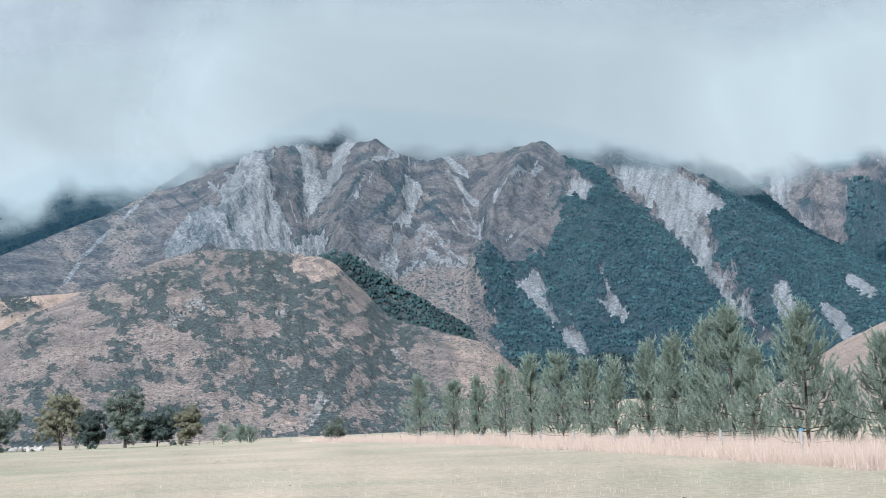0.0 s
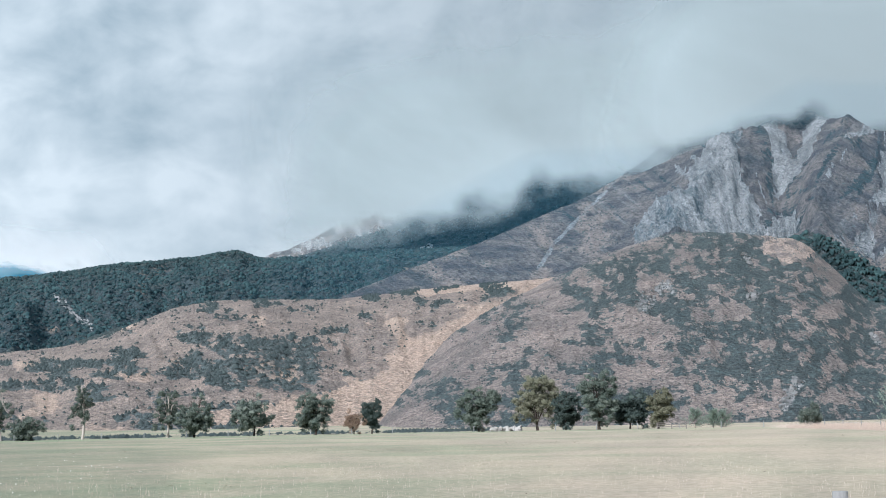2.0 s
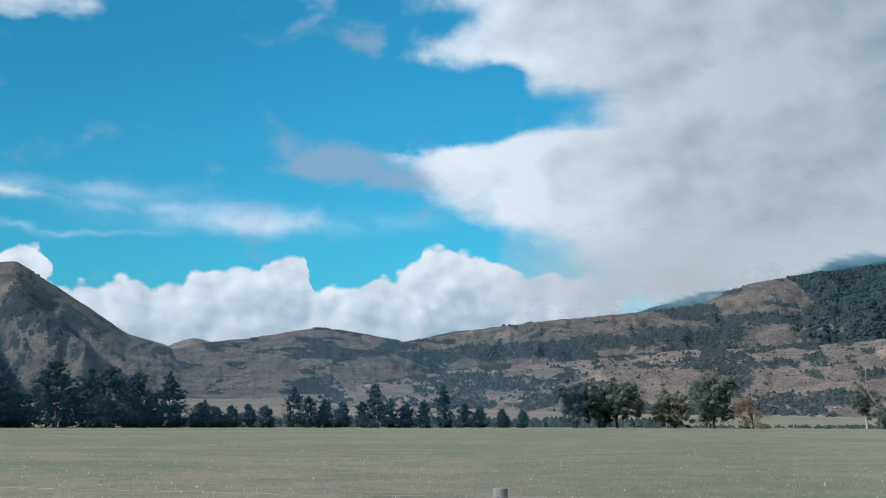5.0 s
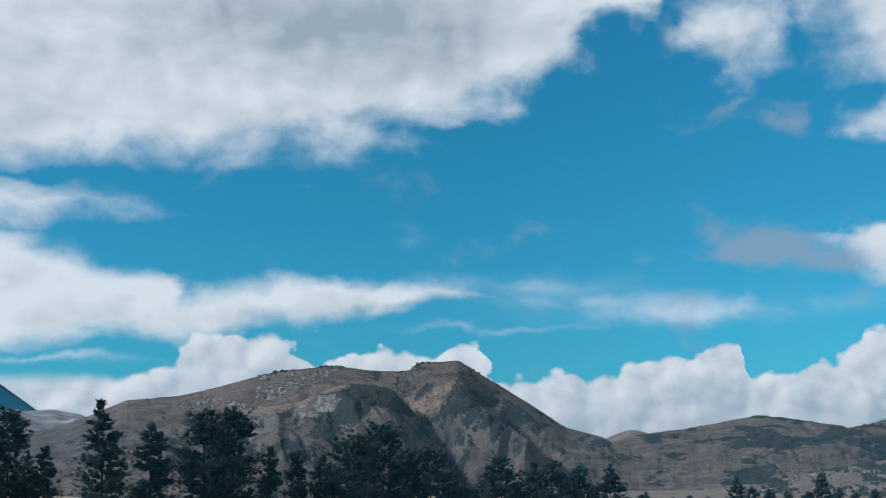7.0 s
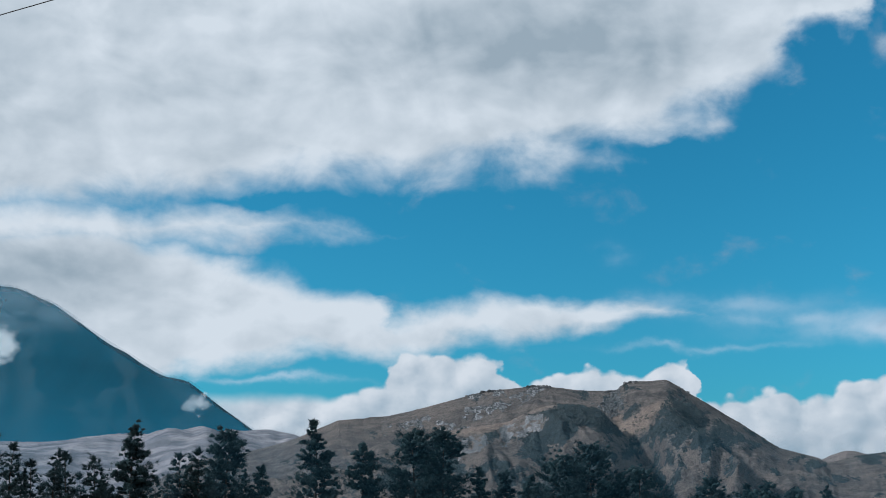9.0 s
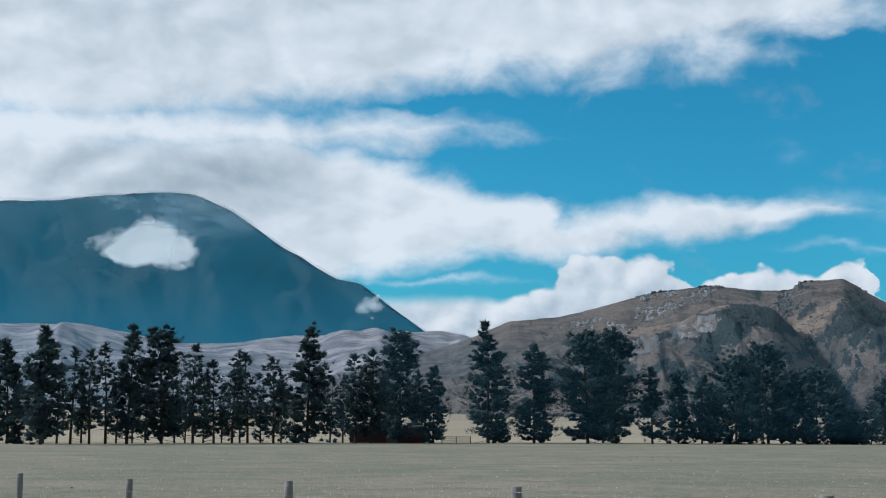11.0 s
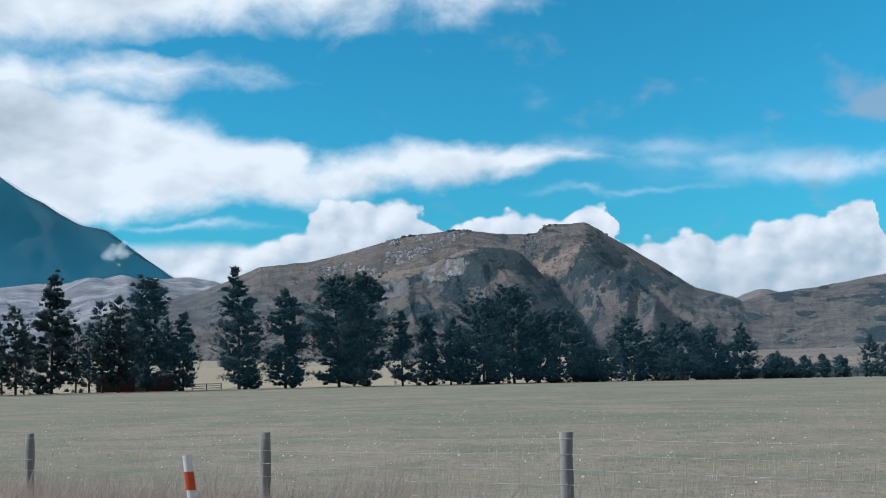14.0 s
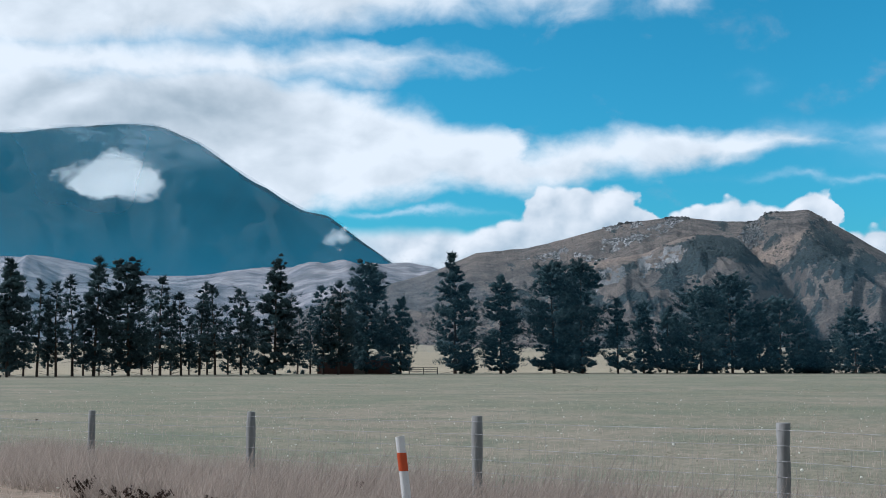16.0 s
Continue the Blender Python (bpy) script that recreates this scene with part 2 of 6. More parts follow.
def hillside(name, tussock, dry, scrub, stone, grain, tuft=1.0, scrub_share=0.5, rilling=0.35, cleft=0.5, banded=2.4, bump=1.0):
    """Grass slope with scrub, stone and bare ground where the mesh says so, and rills that run down its fall line. On
    some hills scrub and bare also carry painted shade and sunlight.
    """
    m, n, bsdf = material(name, 0.95)
    p = n.add("ShaderNodeNewGeometry").outputs["Position"]
    flow = n.add("ShaderNodeCombineXYZ")
    n.plug(attribute(n, "across"), flow.inputs[0])
    n.plug(n.math("MULTIPLY", attribute(n, "down"), 0.16), flow.inputs[1])
    flow = flow.outputs[0]
    fine = n.noise(p, 0.45 / grain, 8.0, 0.68)
    mid = n.noise(p, 0.07 / grain, 6.0, 0.62, 0.4)
    rill = n.noise(flow, 0.085 / grain, 8.0, 0.66, 0.35)
    thread = n.noise(flow, 0.36 / grain, 6.0, 0.7, 0.2)
    col = n.mix(n.step(mid, 0.35, 0.65), tussock, dry)
    col = n.mix(n.step(fine, 0.54, 0.72), col, tuple(c * 0.5 for c in tussock))
    col = n.mix(n.math("MULTIPLY", n.step(rill, 0.54, 0.66), rilling), col, tuple(0.55 * a + 0.45 * b for a, b in zip(stone, dry)))
    col = n.mix(n.math("MULTIPLY", n.step(rill, 0.47, 0.36), rilling), col, tuple(0.6 * a + 0.4 * b for a, b in zip(scrub, tussock)))
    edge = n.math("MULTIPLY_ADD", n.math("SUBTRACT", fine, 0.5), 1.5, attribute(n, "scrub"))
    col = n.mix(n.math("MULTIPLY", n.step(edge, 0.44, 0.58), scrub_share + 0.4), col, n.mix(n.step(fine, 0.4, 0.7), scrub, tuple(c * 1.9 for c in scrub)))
    worn = n.math("MULTIPLY_ADD", n.math("SUBTRACT", n.math("MULTIPLY_ADD", thread, 0.5, n.math("MULTIPLY", fine, 0.5)), 0.5), 1.5, attribute(n, "stone"))
    seam = n.math("MULTIPLY_ADD", thread, 0.6, n.math("MULTIPLY", rill, 0.4))
    stony = n.mix(n.step(seam, 0.40, 0.60), tuple(c * 0.55 for c in stone), stone)
    # shade inside the cliff clefts is put into the stone colour
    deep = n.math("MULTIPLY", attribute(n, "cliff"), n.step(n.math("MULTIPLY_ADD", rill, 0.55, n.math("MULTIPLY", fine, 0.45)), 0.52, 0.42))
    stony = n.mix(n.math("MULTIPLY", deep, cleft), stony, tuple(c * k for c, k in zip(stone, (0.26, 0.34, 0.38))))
    col = n.mix(n.math("MULTIPLY", n.step(worn, 0.42, 0.58), n.step(attribute(n, "stone"), 0.02, 0.2)), col, stony)
    bare = n.math("MULTIPLY_ADD", n.math("SUBTRACT", mid, 0.5), 0.6, attribute(n, "bare"))
    col = n.mix(n.step(bare, 0.35, 0.65), col, n.mix(fine, tuple(c * 1.1 for c in dry), tuple(min(c * k, 0.6) for c, k in zip(dry, (1.62, 1.46, 1.30)))))
    tracks = n.noise(n.stretch(p, (1.0, 1.0, banded)), tuft, 5.0, 0.74)
    col = n.mix(1.0, col, n.mix(n.step(tracks, 0.38, 0.62), (0.56, 0.60, 0.63), (1.34, 1.32, 1.29)), "MULTIPLY")
    n.plug(col, bsdf.inputs["Base Color"])
    relief_bump(n, bsdf, n.math("ADD", n.math("MULTIPLY_ADD", mid, 2.0, fine), n.math("MULTIPLY", rill, 0.6 + 1.6 * rilling)), bump, 2.8 * grain)
    return m


MOUNTAIN = hillside("mountain_slope", (0.076, 0.080, 0.091), (0.204, 0.182, 0.174), (0.024, 0.045, 0.052), (0.340, 0.356, 0.368), 3.4, 0.30, rilling=0.55, cleft=0.9, banded=1.1)
# three slope colourings; each hill's brightness is set by its own base colours
NEAR_HILL = hillside("scrubby_slope", (0.196, 0.178, 0.172), (0.318, 0.272, 0.250), (0.044, 0.068, 0.074), (0.36, 0.37, 0.375), 1.5, 0.85, rilling=0.04)
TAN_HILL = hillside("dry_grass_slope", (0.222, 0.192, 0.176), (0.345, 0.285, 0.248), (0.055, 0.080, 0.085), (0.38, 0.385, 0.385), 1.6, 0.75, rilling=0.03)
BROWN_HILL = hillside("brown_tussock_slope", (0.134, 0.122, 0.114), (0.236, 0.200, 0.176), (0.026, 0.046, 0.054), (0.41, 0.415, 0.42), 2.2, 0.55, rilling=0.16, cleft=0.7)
# bluish haze tint is mixed into the foothills' base colours
FAR_HILL = hillside("bare_hazed_slope", (0.205, 0.213, 0.245), (0.30, 0.293, 0.31), (0.10, 0.12, 0.13), (0.40, 0.40, 0.39), 6.0, 0.02, rilling=0.12, banded=0.7, bump=0.12)
# cloud shade on the big far mountain is put into these dark colours
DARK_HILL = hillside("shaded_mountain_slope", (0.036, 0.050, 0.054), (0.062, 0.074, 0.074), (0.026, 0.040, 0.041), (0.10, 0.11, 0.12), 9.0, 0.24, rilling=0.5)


def foliage(name, colours, rough=0.7, spread=0.45, glow=0.4, patchy=0.0):
    """Leaf colour that differs from clump to clump."""
    m, n, bsdf = material(name, rough)
    each = n.add("ShaderNodeNewGeometry").outputs["Random Per Island"]
    thing = n.add("ShaderNodeObjectInfo").outputs["Random"]
    c = n.mix(each, colours[0], colours[1])
    c = n.mix(n.math("MULTIPLY", thing, spread), c, colours[2])
    if patchy:
        stand = n.noise(n.add("ShaderNodeNewGeometry").outputs["Position"], patchy, 5.0, 0.65)
        c = n.mix(1.0, c, n.mix(n.step(stand, 0.35, 0.65), (0.55, 0.60, 0.64), (1.45, 1.40, 1.34)), "MULTIPLY")
    n.plug(c, bsdf.inputs["Base Color"])
    through_leaf, both = n.add("ShaderNodeBsdfTranslucent"), n.add("ShaderNodeMixShader")
    n.plug(c, through_leaf.inputs[0])
    both.inputs[0].default_value = glow
    n.plug(bsdf.outputs[0], both.inputs[1])
    n.plug(through_leaf.outputs[0], both.inputs[2])
    n.plug(both.outputs[0], n.tree.nodes["Material Output"].inputs[0])
    return m


FOREST = foliage("beech_forest", ((0.008, 0.026, 0.031), (0.040, 0.083, 0.088), (0.018, 0.044, 0.048)), glow=0.1, patchy=0.03)
SCRUB = foliage("matagouri_scrub", ((0.034, 0.055, 0.061), (0.094, 0.122, 0.127), (0.042, 0.062, 0.066)), glow=0.1, patchy=0.08)
HEATH = foliage("dark_heath", ((0.024, 0.040, 0.043), (0.066, 0.088, 0.088), (0.04, 0.055, 0.055)), glow=0.1)
PINE = foliage("dark_pine_needles", ((0.034, 0.066, 0.076), (0.050, 0.086, 0.095), (0.040, 0.074, 0.083)), 0.95, glow=0.3, patchy=0.30)
YOUNG = foliage("young_pine_needles", ((0.105, 0.160, 0.140), (0.37, 0.44, 0.36), (0.18, 0.24, 0.20)))
LEAF = foliage("grey_green_leaves", ((0.085, 0.122, 0.108), (0.24, 0.28, 0.24), (0.09, 0.11, 0.085)))
GOLD = foliage("golden_green_leaves", ((0.13, 0.14, 0.095), (0.31, 0.31, 0.23), (0.15, 0.15, 0.10)))
DARKLEAF = foliage("dark_green_leaves", ((0.048, 0.078, 0.074), (0.115, 0.150, 0.135), (0.065, 0.09, 0.083)))
RUST = foliage("autumn_twigs", ((0.25, 0.175, 0.13), (0.38, 0.285, 0.215), (0.30, 0.21, 0.155)))
STRAW = foliage("dry_grass_stalks", ((0.46, 0.375, 0.32), (0.72, 0.61, 0.53), (0.55, 0.46, 0.40)), 0.8)
VERGE = foliage("rough_verge_grass", ((0.32, 0.275, 0.245), (0.60, 0.515, 0.455), (0.30, 0.26, 0.22)), 0.8)
TURF = foliage("short_turf", ((0.23, 0.235, 0.165), (0.37, 0.345, 0.265), (0.29, 0.28, 0.205)), 0.8, glow=0.5)
WEED = foliage("dark_dead_weeds", ((0.035, 0.025, 0.02), (0.09, 0.06, 0.05), (0.06, 0.04, 0.03)), 0.8)
ROCK_MAT = foliage("grey_limestone", ((0.09, 0.10, 0.105), (0.22, 0.225, 0.225), (0.15, 0.155, 0.155)), 0.95, glow=0.0)
SCREE_MAT = foliage("pale_scree_blocks", ((0.17, 0.175, 0.18), (0.33, 0.335, 0.335), (0.25, 0.25, 0.25)), 0.95, glow=0.0)


def bark(name, a, b, scale=6.0):
    m, n, bsdf = material(name, 0.9)
    p = n.add("ShaderNodeTexCoord").outputs["Object"]
    g = n.noise(n.stretch(p, (scale, scale, scale * 0.15)), 1.0, 6.0, 0.65)
    n.plug(n.mix(g, a, b), bsdf.inputs["Base Color"])
    relief_bump(n, bsdf, g, 0.6, 0.03)
    return m


TRUNK = bark("dark_bark", (0.03, 0.025, 0.022), (0.09, 0.075, 0.065))
PALE_TRUNK = bark("pale_gum_bark", (0.30, 0.27, 0.24), (0.52, 0.48, 0.43), 3.0)
POST = bark("weathered_post_wood", (0.14, 0.145, 0.145), (0.33, 0.335, 0.33), 22.0)
RAIL = bark("grey_rail_wood", (0.10, 0.095, 0.09), (0.22, 0.20, 0.18), 8.0)


def plain(name, colour, rough=0.5, metal=0.0, vary=0.25, scale=14.0):
    m, n, bsdf = material(name, rough)
    p = n.add("ShaderNodeTexCoord").outputs["Object"]
    g = n.noise(p, scale, 5.0, 0.6)
    n.plug(n.mix(n.math("MULTIPLY", g, vary), colour, tuple(c * 0.55 for c in colour)), bsdf.inputs["Base Color"])
    bsdf.inputs["Metallic"].default_value = metal
    return m


WIRE = plain("galvanised_wire", (0.33, 0.34, 0.35), 0.45, 0.6)
CABLE = plain("black_cable", (0.02, 0.02, 0.022), 0.6)
WHITE = plain("white_plastic", (0.80, 0.81, 0.82), 0.45)
RED = plain("red_reflector_band", (0.62, 0.10, 0.035), 0.4)
BARN = plain("rusty_red_boards", (0.105, 0.052, 0.047), 0.85, 0, 0.7, 3.0)
BARN_ROOF = plain("dull_iron_roof", (0.16, 0.13, 0.12), 0.6, 0, 0.5, 2.0)
PETAL = plain("white_flower_heads", (0.75, 0.75, 0.68), 0.8)

m, n, bsdf = material("pasture", 0.95)
p = n.add("ShaderNodeNewGeometry").outputs["Position"]
g0 = n.noise(p, 0.32, 4.0, 0.6, 0.3)
g1 = n.noise(p, 0.05, 5.0, 0.6, 0.5)
g2 = n.noise(p, 1.4, 8.0, 0.7)
g3 = n.noise(n.stretch(p, (1, 1, 1)), 14.0, 4.0, 0.7)
col = n.mix(n.step(g1, 0.35, 0.68), (0.160, 0.174, 0.122), (0.268, 0.232, 0.184))
col = n.mix(n.step(g2, 0.50, 0.78), col, (0.136, 0.133, 0.094))
col = n.mix(n.math("MULTIPLY", n.step(g3, 0.35, 0.7), 0.5), col, (0.265, 0.262, 0.192))
col = n.mix(n.math("MULTIPLY", n.step(g0, 0.44, 0.64), 0.7), col, (0.150, 0.172, 0.124))
col = n.mix(n.math("MULTIPLY", n.step(g0, 0.5, 0.28), 0.5), col, (0.272, 0.250, 0.190))
col = n.mix(attribute(n, "pale"), col, n.mix(n.step(n.math("MULTIPLY_ADD", g2, 0.35, g1), 0.54, 0.78), (0.235, 0.282, 0.178), (0.420, 0.366, 0.272)))
col = n.mix(attribute(n, "paddock"), col, n.mix(g1, (0.29, 0.25, 0.18), (0.38, 0.335, 0.24)))
col = n.mix(attribute(n, "tan"), col, n.mix(n.step(g1, 0.3, 0.7), (0.17, 0.145, 0.12), (0.26, 0.22, 0.18)))
col = n.mix(attribute(n, "green"), col, n.mix(g2, (0.17, 0.26, 0.14), (0.23, 0.30, 0.18)))
col = n.mix(attribute(n, "straw"), col, n.mix(g2, (0.44, 0.355, 0.29), (0.58, 0.48, 0.40)))
col = n.mix(attribute(n, "rough"), col, n.mix(g2, (0.20, 0.16, 0.125), (0.34, 0.27, 0.21)))
g4 = n.noise(p, 3.2, 6.0, 0.72, 0.2)
col = n.mix(1.0, col, n.mix(n.step(g4, 0.36, 0.64), (0.80, 0.83, 0.80), (1.20, 1.16, 1.18)), "MULTIPLY")
n.plug(col, bsdf.inputs["Base Color"])
relief_bump(n, bsdf, n.math("ADD", g2, g3), 0.8, 0.05)
PASTURE = m


def cloud_material(name, colour, scale, ragged=1.5):
    """Thin cloud and tinted haze: stuff that scatters light both ways, thinning out at its edges."""
    m = bpy.data.materials.new(name)
    m.use_nodes = True
    n = Nodes(m.node_tree)
    p = n.add("ShaderNodeNewGeometry").outputs["Position"]
    wisps = n.noise(p, scale, 8.0, 0.6, 0.8)
    alpha = n.math("MULTIPLY_ADD", n.math("SUBTRACT", wisps, 0.5), n.math("MULTIPLY", n.math("SUBTRACT", 1.0, attribute(n, "fade")), ragged), attribute(n, "fade"), clamp=True)
    alpha = n.math("MULTIPLY", alpha, n.step(attribute(n, "fade"), 0.0, 0.06))
    a, b = n.add("ShaderNodeBsdfDiffuse"), n.add("ShaderNodeBsdfTranslucent")
    shade = n.noise(p, scale * 0.35, 5.0, 0.55, 0.6)
    tone = n.mix(n.step(shade, 0.3, 0.7), tuple(c * 0.80 for c in colour), tuple(c * 1.15 for c in colour))
    n.plug(tone, a.inputs[0])
    n.plug(tone, b.inputs[0])
    both, out = n.add("ShaderNodeAddShader"), n.add("ShaderNodeMixShader")
    n.plug(a.outputs[0], both.inputs[0])
    n.plug(b.outputs[0], both.inputs[1])
    n.plug(alpha, out.inputs[0])
    n.plug(n.add("ShaderNodeBsdfTransparent").outputs[0], out.inputs[1])
    n.plug(both.outputs[0], out.inputs[2])
    n.plug(out.outputs[0], n.add("ShaderNodeOutputMaterial").inputs[0])
    return m


STRATUS = cloud_material("stratus", (0.215, 0.252, 0.262), 0.004)
MIDCLOUD = cloud_material("soft_cloud", (0.42, 0.445, 0.46), 0.003)
CUMULUS = cloud_material("bright_cloud", (0.96, 0.97, 0.95), 0.006)
# blue tints that paint the haze of distance, laid on as sheets
BLUE_HAZE = cloud_material("blue_haze_tint", (0.030, 0.205, 0.315), 0.0015)
HAZE = cloud_material("thin_haze_tint", (0.045, 0.165, 0.265), 0.0015, 0.15)


# ---- mesh tools ----
rng = np.random.default_rng(7)


def lattice(ix, iy, seed):
    h = (ix.astype(np.int64) * 374761393 + iy.astype(np.int64) * 668265263 + seed * 974711) & 0xFFFFFFFF
    h = ((h ^ (h >> 13)) * 1274126177) & 0xFFFFFFFF
    return ((h ^ (h >> 16)) & 0xFFFF) / 65535.0


def vnoise(x, y, seed=0):
    """Smooth value noise in 0..1."""
    x, y = np.broadcast_arrays(np.asarray(x, float), np.asarray(y, float))
    ix, iy = np.floor(x), np.floor(y)
    fx, fy = x - ix, y - iy
    fx, fy = fx * fx * (3 - 2 * fx), fy * fy * (3 - 2 * fy)
    a, b = lattice(ix, iy, seed), lattice(ix + 1, iy, seed)
    c, d = lattice(ix, iy + 1, seed), lattice(ix + 1, iy + 1, seed)
    return a + (b - a) * fx + (c - a) * fy + (a - b - c + d) * fx * fy


def fbm(x, y, octaves=5, seed=0, gain=0.5, ridged=False):
    total, size, amp = 0.0, 0.0, 1.0
    for k in range(octaves):
        c, q = math.cos(0.65 * k), math.sin(0.65 * k)
        v = vnoise((x * c - y * q) * 2.03 ** k + 7.1 * k, (x * q + y * c) * 2.03 ** k + 3.7 * k, seed + 31 * k)
        total = total + amp * (1 - np.abs(2 * v - 1) if ridged else v)
        size, amp = size + amp, amp * gain
    return total / size


def polar(az, d, z=0.0):
    a = np.radians(az)
    return np.stack(np.broadcast_arrays(-np.sin(a) * d, np.cos(a) * d, z), -1)


def spot(az, d, z=0.0):
    return Vector([float(c) for c in polar(az, d, z)])


def mesh_of(name, verts, faces, mat=None, smooth=False, attrs=None):
    """A mesh from arrays: verts (n, 3), faces (m, 3 or 4)."""
    me = bpy.data.meshes.new(name)
    verts, faces = np.ascontiguousarray(verts, np.float32).reshape(-1, 3), np.ascontiguousarray(faces, np.int32)
    me.vertices.add(len(verts))
    me.vertices.foreach_set("co", verts.ravel())
    k = faces.shape[1]
    me.loops.add(faces.size)
    me.loops.foreach_set("vertex_index", faces.ravel())
    me.polygons.add(len(faces))
    me.polygons.foreach_set("loop_start", np.arange(len(faces), dtype=np.int32) * k)
    me.update(calc_edges=True)
    me.polygons.foreach_set("use_smooth", np.full(len(faces), smooth))
    for key, values in (attrs or {}).items():
        me.attributes.new(key, "FLOAT", "POINT").data.foreach_set("value", np.ascontiguousarray(values, np.float32).ravel())
    if mat:
        me.materials.append(mat)
    return me


def grid_faces(rows, cols):
    i = np.arange(rows * cols).reshape(rows, cols)
    return np.stack([i[:-1, :-1], i[:-1, 1:], i[1:, 1:], i[1:, :-1]], -1).reshape(-1, 4)


def smooth_curve(points, az, width=0.5):
    pts = sorted(points)
    fine = np.arange(az.min() - 3, az.max() + 3, 0.05)
    v = np.interp(fine, [p[0] for p in pts], [p[1] for p in pts])
    k = max(int(width / 0.05), 1)
    v = np.convolve(np.pad(v, k, "edge"), np.hanning(2 * k + 1) / np.hanning(2 * k + 1).sum(), "valid")
    return np.interp(az, fine, v)


def inside(poly, az, el):
    """Which points lie in a polygon of azimuth and elevation."""
    hit = np.zeros(az.shape, bool)
    for (x1, y1), (x2, y2) in zip(poly, poly[1:] + poly[:1]):
        if y1 != y2:
            hit ^= ((y1 > el) != (y2 > el)) & (az < (x2 - x1) * (el - y1) / (y2 - y1) + x1)
    return hit


def streak(points, widths, az, el):
    """Closeness 0..1 to a line of azimuth and elevation."""
    best = np.zeros(az.shape)
    for (x1, y1), (x2, y2), w in zip(points, points[1:], widths):
        dx, dy = x2 - x1, y2 - y1
        t = np.clip(((az - x1) * dx + (el - y1) * dy) / (dx * dx + dy * dy), 0, 1)
        r = np.hypot(az - x1 - t * dx, el - y1 - t * dy)
        best = np.maximum(best, np.clip(1.3 - r / w, 0, 1))
    return best


class Hill:
    """A slope that rises from a foot to a crest, the crest's line given by azimuth and elevation."""

    def __init__(self, name, label, crest, dist, foot, mat, step=0.081, rows=96, bulge=1.0, relief=0.0, gully=8.0, seed=1,
                 rough=0.05, width=0.45, base=0.0, gain=0.47):
        lo, hi = min(p[0] for p in crest), max(p[0] for p in crest)
        az = np.arange(lo, hi + step, step)
        el = smooth_curve(crest, az, width) + rough * (fbm(az * 2.2, 0 * az + seed, 5, seed, 0.6) - 0.5) * 2
        dc = smooth_curve(dist, az, 2.0)[None] if isinstance(dist, list) else np.full((1, len(az)), float(dist))
        df = smooth_curve(foot, az, 2.0)[None] if isinstance(foot, list) else np.full((1, len(az)), float(foot))
        v = np.concatenate([np.linspace(0, 1, rows), np.linspace(1, 1.35, rows // 7)[1:]])[:, None]
        d = df + (dc - df) * v
        top = EYE + dc * np.tan(np.radians(el))[None]
        up = np.clip(v, 0, 1)
        shape = np.where(v <= 1, (1 - (1 - up) ** bulge) if bulge > 1 else up ** (1 / bulge), 1 - (np.abs(v - 1) / 0.35) ** 1.4 * 0.6)
        a = az[None]
        span = max(p[1] for p in crest)
        e = v * span
        warp = (fbm(a * 0.22 + 9, e * 0.22, 4, seed + 5) - 0.5) * 5.0
        cuts = fbm((a + warp) * gully / 28, (e + 0.4 * warp) * gully / 60, 6, seed + 2, gain, True) - 0.6
        lumps = fbm(a * gully / 16, e * gully / 14, 6, seed + 8, gain) - 0.5
        env = np.clip(v * 3.5, 0, 1) * np.clip((1.02 - v) * 3, 0.10, 1)
        z = base - 6 * (1 - up) ** 2 + (top - base) * shape + relief * (top / top.max()) ** 0.8 * env * (cuts * 1.6 + lumps)
        # keep the crest on its line
        ang = np.degrees(np.arctan2(z - EYE, d))
        peak = ang[:rows].max(0)
        k = np.tan(np.radians(np.maximum(el, 0.2))) / np.tan(np.radians(np.maximum(peak, 0.2)))
        k = np.convolve(np.pad(k, 6, "edge"), np.ones(13) / 13, "valid")
        z = EYE + (z - EYE) * np.where(z > EYE, k[None], 1)
        self.name, self.label, self.mat = name, label, mat
        self.az, self.v, self.d, self.z = np.broadcast_to(a, z.shape), np.broadcast_to(v, z.shape), d, z
        self.el = np.degrees(np.arctan2(z - EYE, d))
        self.masks = {k: np.zeros(z.shape) for k in ("scrub", "stone", "bare", "wood", "cliff")}
        self.across, self.down = np.radians(self.az) * float(dc.mean()), self.z * 1.0
        j = 0.55
        self.ja = self.az + (fbm(self.az * 1.6, self.el * 1.6, 5, seed + 40, 0.6) - 0.5) * j
        self.je = self.el + (fbm(self.az * 1.6 + 50, self.el * 1.6, 5, seed + 41, 0.6) - 0.5) * j
        self.nz = fbm(self.az * 0.9, self.el * 1.5, 6, seed + 60, 0.6)
        self.nf = fbm(self.az * 4.0, self.el * 6.0, 4, seed + 61, 0.6)

    def paint(self, key, where, value=1.0):
        self.masks[key] = np.maximum(self.masks[key], np.asarray(where, float) * value)

    def clear(self, key, where):
        self.masks[key] = self.masks[key] * (1 - np.asarray(where, float))

    def fold(self, line, width, height):
        """Raise a rib, or sink a valley, along a line of azimuth and elevation."""
        best = np.full(self.z.shape, 9.0)
        wa = self.az + (self.nz - 0.5) * 1.2
        for (x1, y1), (x2, y2) in zip(line, line[1:]):
            dx, dy = x2 - x1, y2 - y1
            t = np.clip(((wa - x1) * dx + (self.el - y1) * dy) / (dx * dx + dy * dy), 0, 1)
            best = np.minimum(best, np.hypot(wa - x1 - t * dx, self.el - y1 - t * dy))
